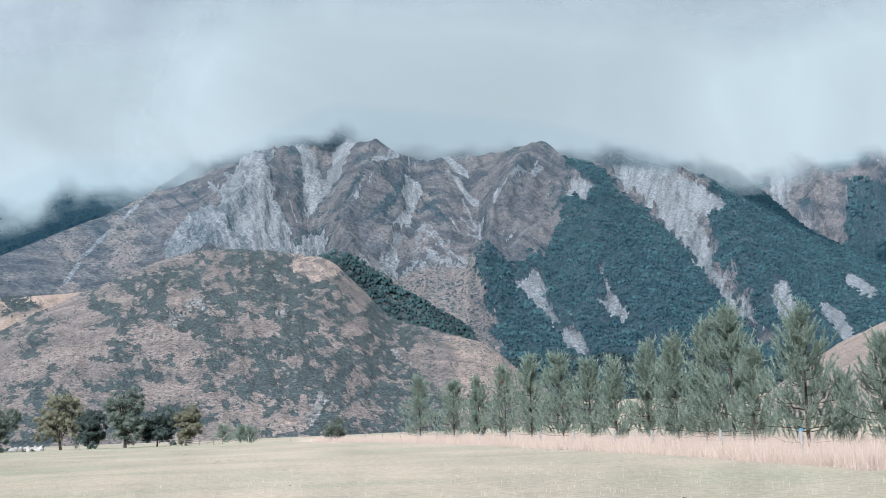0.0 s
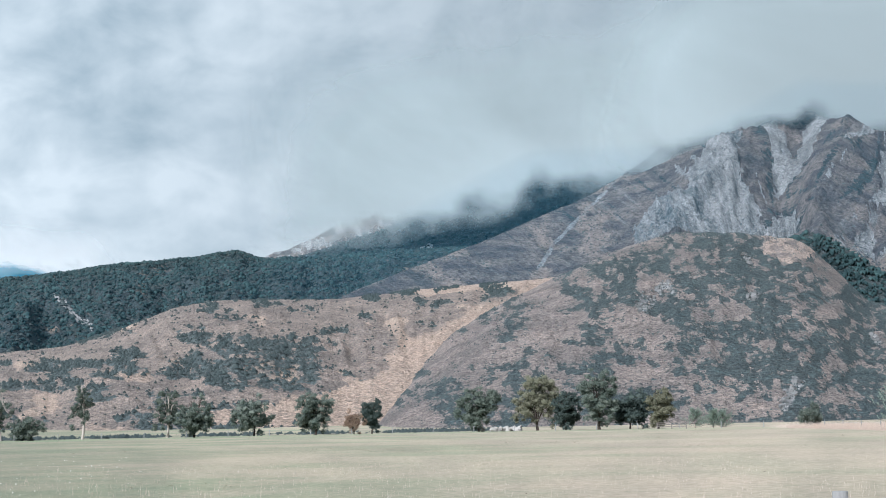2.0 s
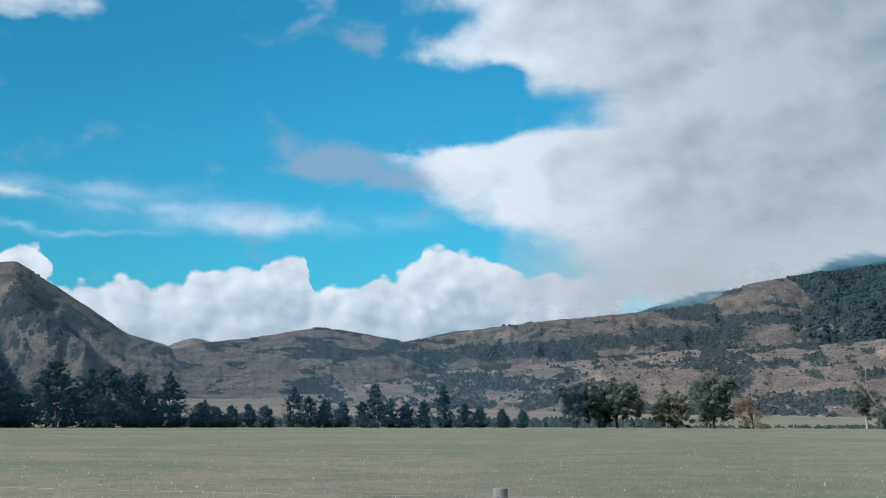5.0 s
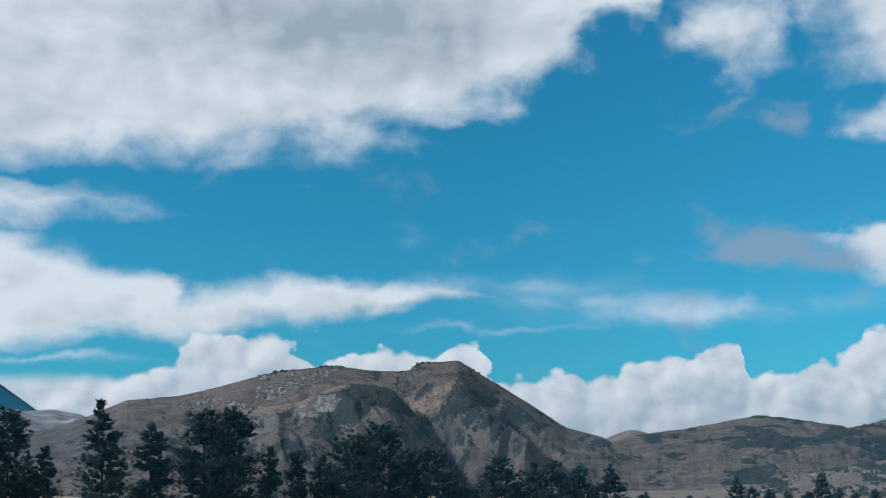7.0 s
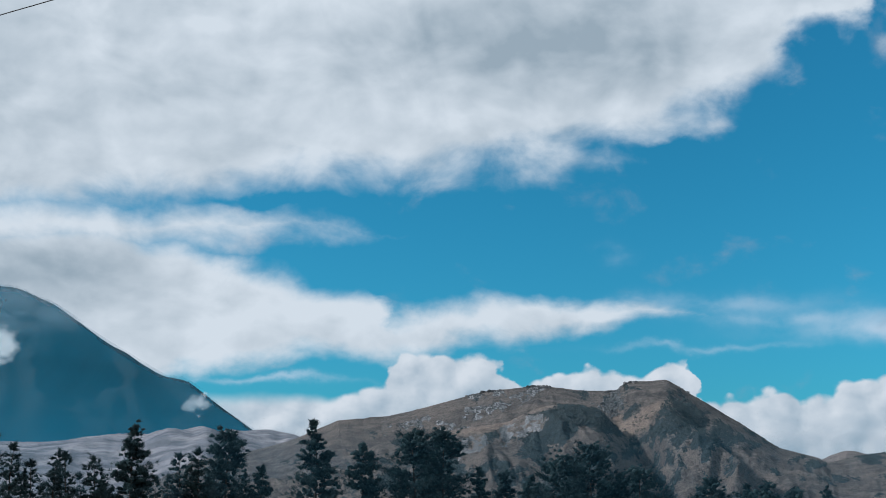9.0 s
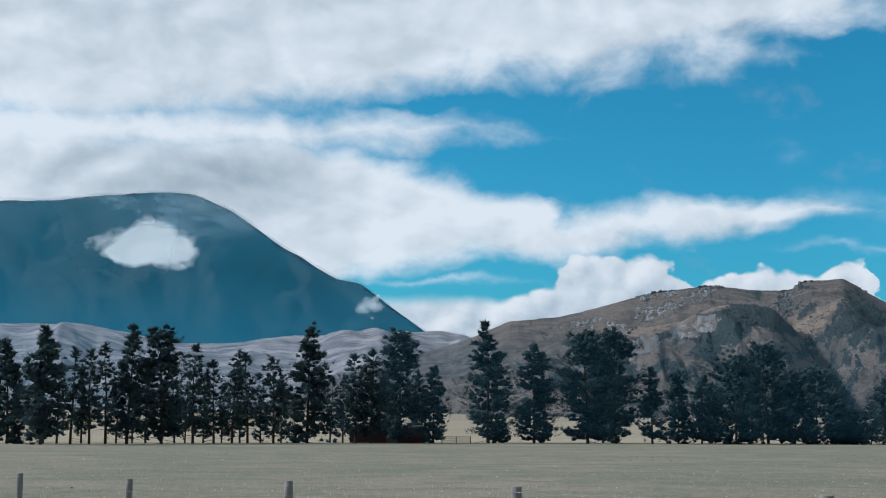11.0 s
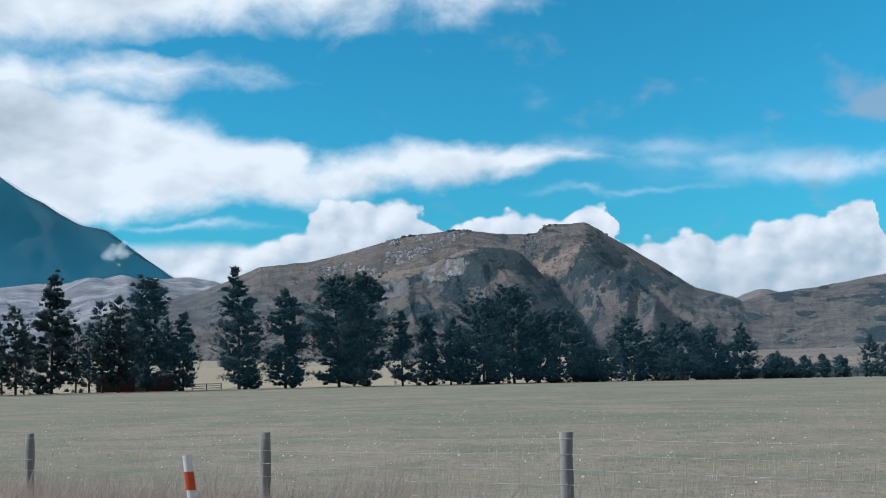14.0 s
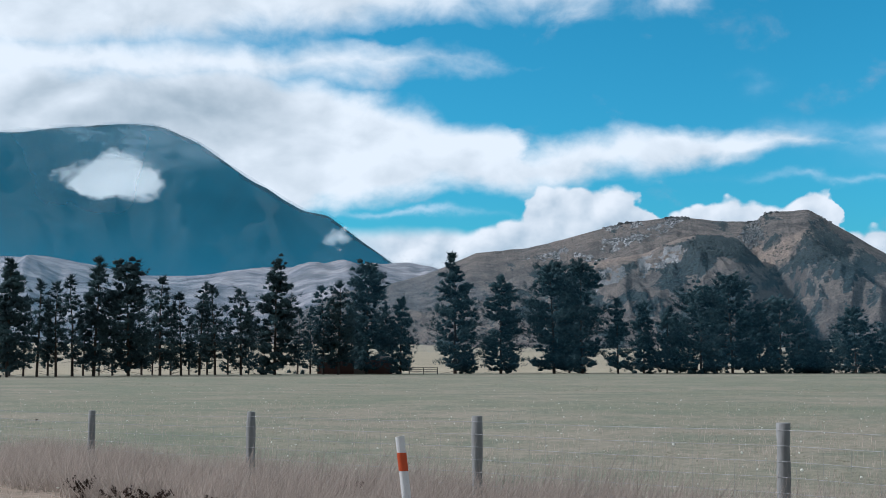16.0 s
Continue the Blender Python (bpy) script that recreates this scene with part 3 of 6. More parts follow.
        self.z = self.z + height * np.maximum(1 - best / width, 0) ** 1.3 * np.clip((self.el.max(0)[None] - 0.6 - self.el) / 2.0, 0, 1) * (self.v < 1)

    def finish(self):
        V = polar(self.az, self.d, self.z)
        me = mesh_of(self.name, V, grid_faces(*self.z.shape), self.mat, True, {"across": self.across, "down": self.down, **{k: self.masks[k] for k in ("scrub", "stone", "bare", "cliff")}})
        self.ob = tagged(new(self.name, me), self.label, "hill", kind="structure")
        return self.ob

    def scatter(self, key, count, cut=0.3):
        """Random places on the slope where a mask is strong."""
        w = np.clip(self.masks[key][:-1, :-1] - cut, 0, None) * self.d[:-1, :-1] * np.abs(self.d[1:, :-1] - self.d[:-1, :-1] + 0.01)
        w = np.where(self.v[:-1, :-1] <= 1.06, w, 0).ravel()
        if w.sum() <= 0:
            return np.zeros((0, 3))
        i = rng.choice(len(w), count, p=w / w.sum())
        r, c = np.divmod(i, self.z.shape[1] - 1)
        fr, fc = rng.random(count), rng.random(count)

        def lerp(g):
            return (g[r, c] * (1 - fr) * (1 - fc) + g[r + 1, c] * fr * (1 - fc) + g[r, c + 1] * (1 - fr) * fc + g[r + 1, c + 1] * fr * fc)
        return polar(lerp(self.az), lerp(self.d), lerp(self.z))


def ico(level, seed, lump=0.25):
    bm = bmesh.new()
    bmesh.ops.create_icosphere(bm, subdivisions=level, radius=1.0)
    r = np.random.default_rng(seed)
    V = np.array([v.co[:] for v in bm.verts])
    F = np.array([[v.index for v in f.verts] for f in bm.faces])
    bm.free()
    V = V * (1 + lump * (r.random((len(V), 1)) - 0.5) * 2)
    keep = (V[F][:, :, 2].max(1) > -0.35)
    return V, F[keep]


BLOBS = [ico(2, s, 0.28) for s in range(5)]
CROWNS = [ico(1, s + 40, 0.24) for s in range(6)]
PEBBLES = [ico(1, s + 20, 0.4) for s in range(5)]
TREETOPS = [(V, F[V[F][:, :, 2].mean(1) > -0.12]) for V, F in (ico(1, s + 60, 0.30) for s in range(7))]


def dome(seed, sides=6):
    r = np.random.default_rng(seed)
    t = (np.arange(sides) + 0.5 * r.random(sides)) * 2 * np.pi / sides
    ring = np.stack([np.cos(t), np.sin(t), -0.3 + 0.25 * r.random(sides)], -1) * (0.8 + 0.4 * r.random((sides, 1)))
    V = np.vstack([ring, [[0.2 * r.normal(), 0.2 * r.normal(), 1.0]]])
    return V, np.array([(i, (i + 1) % sides, sides) for i in range(sides)])


DOMES = [dome(s) for s in range(6)]


def strew(name, label, category, places, sizes, tall, mat, shapes=BLOBS, sink=0.25, kind="stuff"):
    """Many small clumps joined into one mesh."""
    Vs, Fs, off = [], [], 0
    pick = rng.integers(0, len(shapes), len(places))
    for k, (V, F) in enumerate(shapes):
        P, S = places[pick == k], sizes[pick == k]
        if not len(P):
            continue
        t = rng.random(len(P)) * 6.283
        c, s = np.cos(t)[:, None], np.sin(t)[:, None]
        sq = 0.8 + 0.4 * rng.random((len(P), 1))
        X = (V[None, :, 0] * c - V[None, :, 1] * s) * S[:, None] * sq
        Y = (V[None, :, 0] * s + V[None, :, 1] * c) * S[:, None]
        Z = V[None, :, 2] * S[:, None] * tall * (0.75 + 0.5 * rng.random((len(P), 1)))
        Vs.append((np.stack([X, Y, Z], -1) + P[:, None] + np.array([0, 0, 1.0]) * (S * tall * sink)[:, None, None]).reshape(-1, 3))
        Fs.append((F[None] + (np.arange(len(P)) * len(V))[:, None, None] + off).reshape(-1, 3))
        off += len(P) * len(V)
    me = mesh_of(name, np.concatenate(Vs), np.concatenate(Fs), mat, mat not in (ROCK_MAT, SCREE_MAT))
    return tagged(new(name, me), label, category, kind=kind)


def part(name, me, parent, label=""):
    ob = new(name, me)
    ob.parent = parent
    return tagged(ob, label)


def thing(name, place, label, category, group="", turn=0.0):
    ob = new(name)
    ob.empty_display_size = 0.3
    ob.matrix_basis = Matrix.Translation(place) @ Matrix.Rotation(turn, 4, "Z")
    return tagged(ob, label, category, group)


def rod(points, radii, sides=6):
    """A bent, tapering rod as arrays."""
    P = np.asarray(points, float)
    T = np.gradient(P, axis=0)
    T /= np.linalg.norm(T, axis=1, keepdims=True) + 1e-9
    ref = np.where(np.abs(T[:, 2:3]) > 0.9, np.array([[1.0, 0, 0]]), np.array([[0, 0, 1.0]]))
    A = np.cross(T, ref)
    A /= np.linalg.norm(A, axis=1, keepdims=True) + 1e-9
    B = np.cross(T, A)
    t = np.arange(sides) * 2 * np.pi / sides
    V = P[:, None] + (A[:, None] * np.cos(t)[None, :, None] + B[:, None] * np.sin(t)[None, :, None]) * np.asarray(radii, float)[:, None, None]
    F = []
    for i in range(len(P) - 1):
        for j in range(sides):
            k = (j + 1) % sides
            F.append((i * sides + j, i * sides + k, (i + 1) * sides + k, (i + 1) * sides + j))
    return V.reshape(-1, 3), np.array(F)


def joined(pieces):
    Vs, Fs, off = [], [], 0
    for V, F in pieces:
        Vs.append(V)
        Fs.append(F + off)
        off += len(V)
    return np.concatenate(Vs), np.concatenate(Fs)


def box(sx, sy, sz, x=0.0, y=0.0, z=0.0):
    V = np.array([[a, b, c] for a in (-0.5, 0.5) for b in (-0.5, 0.5) for c in (0, 1)], float) * (sx, sy, sz) + (x, y, z)
    F = np.array([(0, 1, 3, 2), (4, 6, 7, 5), (0, 4, 5, 1), (2, 3, 7, 6), (0, 2, 6, 4), (1, 5, 7, 3)])
    return V, F


def blades(roots, lengths, widths, lean, r, dirs=None):
    """Thin pointed leaves: one triangle each, from a root along a direction."""
    n = len(roots)
    if dirs is None:
        a = r.random(n) * 6.283
        s = lean * r.random(n)
        dirs = np.stack([np.cos(a) * s, np.sin(a) * s, np.ones(n)], -1)
    dirs = dirs / np.linalg.norm(dirs, axis=1, keepdims=True)
    side = np.cross(dirs, r.normal(size=(n, 3)))
    side /= np.linalg.norm(side, axis=1, keepdims=True) + 1e-9
    V = np.stack([roots - side * widths[:, None] / 2, roots + side * widths[:, None] / 2, roots + dirs * lengths[:, None]], 1)
    return V.reshape(-1, 3), np.arange(3 * n).reshape(-1, 3)


# ---- ground ----
az_g = np.concatenate([np.arange(-30, 120, 0.8), np.arange(120, 330.1, 3.0)])
d_g = np.concatenate([[0.0, 2, 4, 6], np.geomspace(8, 420, 110), np.geomspace(440, 4900, 60)])
A, D = np.meshgrid(az_g, d_g)
rise = np.clip((D - 300) / 620, 0, 1)
Zg = 13.5 * rise * rise * (3 - 2 * rise) + 0.12 * (fbm(A * 0.25, D * 0.05, 4, 3) - 0.5) * np.clip(D / 60, 0, 1)
EDGE = np.interp(az_g, [-30, -5, 5, 17, 45, 62, 80, 100, 330], [80, 110, 250, 275, 285, 275, 245, 180, 180])[None]
paddock = np.clip((D - EDGE - 25) / 25, 0, 1) * np.clip((A - 40) / 8, 0, 1) * (A < 125)
green = np.clip(1 - np.abs(D - EDGE + 6) / 26, 0, 1) * ((A > 5) & (A < 50))
FENCE_P, FENCE_AZ = 11.6, 32.0
along = D * np.cos(np.radians(A - FENCE_AZ))
roughness = np.clip((FENCE_P + 0.5 - along) / 0.8, 0, 1) * np.clip(np.where(A < 130, 1, 0), 0, 1)
X_g, Y_g = -np.sin(np.radians(A)) * D, np.cos(np.radians(A)) * D
far_fence = 16.5 - 0.03 * Y_g - 0.00053 * Y_g ** 2
straw = np.clip((X_g - far_fence + 3.0) / 2.5, 0, 1) * np.clip(1.25 - (X_g - far_fence - 6) / 22, 0.25, 1) * ((A < 6) | (A > 330)) * (Y_g > 20)
# pale and straw tones also lighten the open pasture towards low azimuths
tagged(new("ground", mesh_of("ground", polar(A, D, Zg), grid_faces(*Zg.shape), PASTURE, True,
                             {"paddock": paddock * 0.9, "tan": paddock * np.clip((70 - A) / 6, 0, 1), "pale": 0.8 * np.clip((40 - A) / 14, 0, 1) * np.clip(fbm(A * 0.5, D * 0.04, 5, 77, 0.6) * 1.6 - 0.2, 0, 1), "green": green * 0.7, "straw": np.maximum(straw, 0.42 * np.clip((30 - A) / 22, 0, 1) * (A < 60) * (0.4 + 0.9 * fbm(A * 0.6, D * 0.03, 4, 21))), "rough": roughness})),
       "grazed grey-green sheep pasture on a flat valley floor", "ground", kind="structure")


# ---- mountains and hills ----
main = Hill("mountain_main", "steep brown and grey mountain with scree chutes and cliffs",
            [(26, 3.2), (22, 5.2), (20, 6.0), (17, 7.0), (15, 7.8), (12.2, 8.9), (10.5, 9.9), (9.1, 10.9), (7.1, 12.2), (5.5, 12.9), (3.7, 13.7),
             (1.4, 12.9), (-0.9, 13.0), (-4.3, 12.5), (-5.4, 12.0), (-7.6, 11.4), (-9.8, 10.8), (-11.9, 9.5), (-13.2, 8.3), (-14.6, 6.9), (-17.3, 5.4), (-24, 3.5)],
            [(-24, 1900), (-12, 2100), (4, 2400), (10, 2000), (17, 1500), (26, 1200)], [(-24, 800), (4, 850), (26, 800)], MOUNTAIN,
            step=0.08, rows=160, bulge=0.82, relief=15, gully=11, seed=11, rough=0.05, base=8, gain=0.62)
FOREST_A = [(-5.46, 11.1), (-6.63, 9.82), (-7.69, 8.86), (-9.18, 7.67), (-10.42, 6.27), (-11.41, 4.67), (-12.61, 3.29), (-13.92, 0.62), (-2.18, 0.8),
            (-2.59, 2.87), (-2.09, 4.23), (-1.43, 5.6), (-1.74, 6.48), (-2.84, 5.99), (-4.24, 7.04), (-5.19, 8.11), (-5.0, 8.79), (-6.14, 9.18), (-5.3, 10.33)]
FOREST_B = [(-9.69, 10.62), (-11.93, 9.6), (-13.56, 8.3), (-15.56, 6.6), (-17.5, 5.6), (-24, 4), (-24, 0.2), (-13.5, 0.4), (-13.04, 3.27), (-12.25, 4.4),
            (-11.68, 5.53), (-10.89, 6.9), (-10.61, 7.58), (-12.02, 7.6), (-10.8, 8.89), (-9.97, 9.83)]
SCREES = [[(-4.01, 6.2), (-4.4, 5.77), (-4.37, 5.22), (-4.73, 4.26), (-4.77, 3.64), (-3.54, 4.99), (-3.02, 5.56)], [(-4.77, 3.64), (-5.4, 3.95), (-5.78, 3.4), (-5.95, 2.3), (-5.09, 2.9)],
          [(-6.33, 6.22), (-6.61, 6.34), (-6.64, 5.66), (-6.83, 5.52), (-7.01, 4.96), (-7.46, 4.54), (-7.35, 3.86), (-6.89, 4.02), (-6.26, 4.86), (-6.68, 5.12), (-6.44, 5.81)],
          [(-5.4, 9.46), (-5.88, 9.5), (-6.53, 8.79), (-5.9, 8.48), (-5.65, 8.91), (-5.16, 8.73)]]
CHUTE = [(-6.5, 11.2), (-9.56, 10.8), (-9.78, 9.81), (-10.27, 8.97), (-11.31, 8.49), (-11.99, 7.64), (-10.73, 7.73), (-10.44, 7.34), (-10.92, 6.51), (-11.65, 5.39), (-12.12, 4.56), (-12.83, 3.45), (-11.84, 4.31), (-10.74, 5.71), (-9.64, 7.39), (-8.5, 8.68), (-7.45, 9.41)]
BRIGHT = [(1.15, 10.15), (0.34, 9.94), (0.56, 9.27), (1.15, 8.31), (1.5, 7.34), (1.66, 6.24), (1.79, 6.06), (2.39, 6.63), (1.87, 7.23), (1.4, 8.2), (1.19, 9.05), (1.35, 9.54)]
GULLIES = [[(3.78, 11.45), (2.71, 11.67), (3.5, 10.47), (4.14, 9.75), (5.04, 8.73), (5.28, 8.92), (4.7, 9.64), (4.12, 10.61)], [(5.83, 11.56), (4.96, 11.6), (4.49, 10.61), (4.52, 9.52), (4.91, 8.91), (5.27, 9.41), (5.11, 10.63)]]
CLIFF = [(6.4, 10.77), (7.08, 10.79), (7.7, 10.37), (8.14, 10.07), (8.45, 9.47), (8.53, 8.5), (9.56, 8.45), (10.05, 7.98), (10.67, 7.08), (10.7, 6.5), (5.4, 6.5), (5.69, 7.59), (6.03, 8.45), (6.5, 9.32), (6.48, 10.05)]
CLIFF_END = [(5.58, 6.5), (5.31, 7.7), (4.56, 8.17), (4.27, 7.67), (4.59, 7.0), (5.09, 6.4)]
# dark of the cave mouths, painted on; no hollow is cut
CAVE_SHADE = [[(9.5, 7.9), (9.95, 7.6), (10.2, 6.9), (9.3, 6.7), (9.15, 7.5)], [(6.6, 7.7), (6.15, 7.75), (5.95, 7.2), (6.0, 6.7), (6.6, 6.7)]]
TALUS = [(3.89, 6.46), (1.65, 6.16), (0.23, 7.9), (-1.73, 6.26), (-1.48, 5.6), (-2.09, 4.23), (-2.57, 1.5), (2.4, 2.0), (2.13, 5.29)]
fa, fe = main.ja + (main.nf - 0.5) * 0.9, main.je + (np.roll(main.nf, 37, 1) - 0.5) * 0.9
wood = inside(FOREST_A, fa, fe) | inside(FOREST_B, fa, fe)
scree = inside(CHUTE, fa, fe) | inside(BRIGHT, main.az * 0.6 + fa * 0.4, main.el * 0.6 + fe * 0.4)
for poly in SCREES:
    scree |= inside(poly, main.az * 0.5 + fa * 0.5, main.el * 0.5 + fe * 0.5)
main.paint("wood", wood & ~scree)
main.paint("scrub", wood & ~scree)
main.paint("scrub", np.clip((main.nz - 0.52) * 5, 0, 1) * (main.az < 8), 0.55)
across, along = main.az * 0.81 - main.el * 0.586, main.az * 0.586 + main.el * 0.81
runs = fbm(across * 5.0, along * 0.45, 5, 17, 0.6)
main.paint("stone", scree, np.clip(0.78 + (runs - 0.5) * 1.5, 0.2, 1))
main.paint("bare", np.clip((runs - 0.5) * 6, 0, 1) * (main.az < 3) * (main.az > -2.2) * (main.el > 5.5), 0.45)
ca, ce = main.az * 0.5 + fa * 0.5, main.el * 0.5 + fe * 0.5
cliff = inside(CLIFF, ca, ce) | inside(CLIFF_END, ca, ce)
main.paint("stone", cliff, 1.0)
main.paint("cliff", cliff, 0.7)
for poly in CAVE_SHADE:
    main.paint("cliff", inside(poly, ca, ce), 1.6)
for poly in GULLIES:
    main.paint("stone", inside(poly, ca, ce), 0.72)
lean = np.interp(main.az, [-6, -4, -2.2, -1.2, 0.3, 1.5, 3.5, 4.8, 5.6, 8, 10, 20], [-0.4, -1, -1, 1, 0.8, -0.6, -0.75, -0.3, 0.4, 0.8, 1.2, 1.4])
fall = main.az - lean * (main.el - 9.0)
main.across = np.radians(fall) * 1900
rills = fbm(fall * 3.2 + (main.nf - 0.5) * 0.5, main.el * 0.45, 5, 77, 0.62)
open_face = np.clip((main.el - 5.8) / 1.5, 0, 1) * (main.az > -6)
main.paint("stone", np.clip((rills - 0.60) * 8, 0, 1) * open_face * (main.az < 9), 0.62)
main.paint("scrub", np.clip((0.44 - rills) * 9, 0, 1) * open_face, 0.62)
main.paint("stone", inside(TALUS, fa, fe) * np.clip((main.nf - 0.36) * 5, 0, 1), 0.75)
main.paint("bare", inside(TALUS, fa, fe) * np.clip((7.0 - main.el) / 1.5, 0.4, 1), 1.0)
main.paint("stone", inside(TALUS, fa, fe) * np.clip((main.nf - 0.5) * 5, 0, 1) * (main.el < 5.5), 0.75)
for line, w in (([(5.54, 11.4), (5.01, 10.28)], [0.16]), ([(-4.38, 9.94), (-2.52, 8.91), (-1.8, 7.82)], [0.12, 0.10]), ([(1.03, 11.62), (0.86, 11.0), (1.63, 10.53), (2.4, 9.95)], [0.16, 0.2, 0.1]),
                ([(-0.14, 11.09), (-1.24, 10.43)], [0.2]), ([(-0.61, 10.33), (-1.69, 9.31)], [0.16]), ([(2.93, 8.98), (3.07, 8.37)], [0.06]), ([(-0.65, 8.36), (-1.01, 7.92)], [0.07]), ([(-1.09, 8.47), (-1.63, 8.02)], [0.06]),
                ([(-1.38, 7.9), (-1.86, 7.58), (-2.09, 7.08)], [0.07, 0.06]), ([(-1.18, 9.41), (-1.8, 7.82)], [0.07]), ([(10.86, 9.8), (12.47, 8.3), (13.86, 7.01), (14.56, 5.91)], [0.08, 0.10, 0.12])):
    main.paint("stone", streak(line, w, main.az * 0.5 + main.ja * 0.5, main.el * 0.5 + main.je * 0.5), 0.9)
for line, w in (([(-13.3, 4.2), (-13.7, 3.3)], [0.35]), ([(-15.2, 3.8), (-15.9, 2.9)], [0.45]), ([(-16.1, 5.0), (-16.7, 4.5)], [0.3])):
    main.paint("stone", streak(line, w, main.ja, main.je))
    main.clear("wood", streak(line, w, main.ja, main.je))
main.paint("bare", np.clip((main.ja - 8.5) / 3.0, 0, 1) * np.clip((main.nz - 0.3) * 3, 0, 1), 0.62)
# buttresses and the valleys between them
for line, w, h in (([(5.5, 12.5), (7.5, 9.0), (9.0, 6.5)], 0.9, 48), ([(1.2, 12.6), (2.6, 10.0), (3.6, 7.5), (3.5, 5.0)], 0.7, 52), ([(-4.8, 12.0), (-3.3, 9.5), (-2.2, 7.5), (-1.9, 5.0)], 0.6, 60),
                   ([(-9.7, 10.6), (-11.0, 8.5), (-12.5, 6.0), (-14.0, 3.5)], 0.55, 45), ([(-1.0, 12.0), (-1.6, 9.0), (-1.8, 7.6)], 0.9, -50), ([(-6.5, 11.0), (-9.5, 7.5), (-12.5, 3.4)], 0.6, -34),
                   ([(3.5, 11.8), (5.0, 9.0), (4.6, 7.0)], 0.5, -34), ([(-6.0, 9.5), (-7.5, 6.5), (-9.0, 3.0)], 0.5, 34), ([(12.0, 9.0), (14.0, 6.8), (15.0, 5.5)], 0.4, -14), ([(0.3, 11.5), (0.8, 8.6), (1.6, 6.0)], 0.35, -24),
                   ([(-14.6, 6.6), (-15.5, 4.5), (-16.5, 2.5)], 0.5, -25), ([(-3.6, 11.0), (-4.6, 8.2), (-4.3, 5.0)], 0.4, -25)):
    main.fold(line, w * 2.0, 0.42 * h)
# cliffs stand proud of the slope and the chutes are cut into it
main.z = main.z + cliff * 30 * (fbm(main.az * 2.0, main.el * 0.8, 5, 91, 0.6, True) - 0.45) - scree * 7
main.finish()

behind = Hill("mountain_behind", "grey scree mountain behind with dark forest patches", [(-8, 8.0), (-10.8, 8.9), (-12.8, 9.3), (-14.1, 9.8), (-15.8, 10.4), (-18, 10.8), (-26, 9)],
              3000, 2000, MOUNTAIN, step=0.108, rows=88, bulge=0.9, relief=160, gully=8, seed=23, rough=0.08, base=60)
behind.paint("stone", np.clip((fbm(behind.ja * 1.1, behind.el * 0.35, 4, 5) - 0.50) * 5, 0, 1), 0.6)
behind.paint("scrub", np.clip((behind.nz - 0.42) * 5, 0, 1), 0.7)
behind.paint("wood", (behind.ja < -16.0) & (behind.je < 8.6))
behind.paint("scrub", (behind.ja < -16.0) & (behind.je < 8.6))
behind.finish()

shoulder = Hill("forest_shoulder", "dark beech-forest shoulder of the mountain under low cloud", [(29, 4.5), (26.9, 5.8), (24.65, 6.45), (20.15, 7.85), (16.7, 9.45), (14.66, 10.35), (12.4, 10.6), (9, 10.9), (5, 10.5)],
                [(5, 2700), (29, 2300)], 1700, MOUNTAIN, step=0.095, rows=88, bulge=0.9, relief=60, gully=6, seed=31, rough=0.04, base=20)
shoulder.paint("wood", np.ones_like(shoulder.z) * (shoulder.nz > 0.22))
shoulder.paint("scrub", np.ones_like(shoulder.z))
shoulder.paint("stone", streak([(19.8, 6.6), (18.7, 6.95)], [0.16], shoulder.ja, shoulder.je))
shoulder.finish()

crag = Hill("far_crag", "grey rocky peak half lost in cloud", [(27.5, 5.5), (25.6, 6.6), (24.2, 7.0), (23.1, 7.6), (21.8, 8.1), (20.3, 8.3), (18, 8.6), (15, 8)], 3400, 2700, MOUNTAIN,
            step=0.108, rows=56, bulge=0.9, relief=110, gully=14, seed=37, rough=0.12, base=120)
crag.paint("stone", np.clip((crag.nf - 0.40) * 5, 0, 1), 0.8)
crag.finish()

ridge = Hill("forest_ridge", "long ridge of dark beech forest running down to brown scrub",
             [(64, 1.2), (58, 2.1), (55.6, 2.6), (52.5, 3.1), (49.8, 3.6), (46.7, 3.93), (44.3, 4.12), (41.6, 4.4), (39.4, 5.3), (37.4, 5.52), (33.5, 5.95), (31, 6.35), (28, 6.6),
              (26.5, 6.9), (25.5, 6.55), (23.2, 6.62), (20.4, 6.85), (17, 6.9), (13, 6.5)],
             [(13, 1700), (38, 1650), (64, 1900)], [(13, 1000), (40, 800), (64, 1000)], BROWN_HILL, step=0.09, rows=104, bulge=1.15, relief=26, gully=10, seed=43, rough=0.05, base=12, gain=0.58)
wood = ridge.ja + (ridge.nz - 0.5) * 2.6 < np.interp(ridge.je, [2.8, 3.4, 4.2, 5.5], [36.3, 37.4, 36.4, 37.6])
wood &= ridge.je > np.interp(ridge.ja, [15, 22, 27, 36, 40], [3.0, 3.0, 3.0, 2.4, 2.4])
ridge.paint("wood", wood)
white = streak([(33.4, 5.15), (32.6, 4.4), (32.0, 3.85)], [0.10, 0.10], ridge.ja, ridge.je)
ridge.paint("stone", white)
ridge.clear("wood", white)
ridge.paint("scrub", wood)
ridge.paint("scrub", np.clip((fbm(ridge.az * 0.5, ridge.el * 2.6, 6, 171, 0.62) - 0.46) * 12, 0, 1) * (ridge.ja > 36) * np.clip((ridge.el - 1.6) / 0.8, 0.35, 1), 1.0)
ridge.paint("scrub", streak([(57, 1.9), (52, 2.4), (46, 2.9), (40, 3.4)], [0.35, 0.4, 0.5], ridge.ja, ridge.je))
ridge.paint("bare", np.clip((0.5 - ridge.nz) * 5, 0, 1), 0.5)
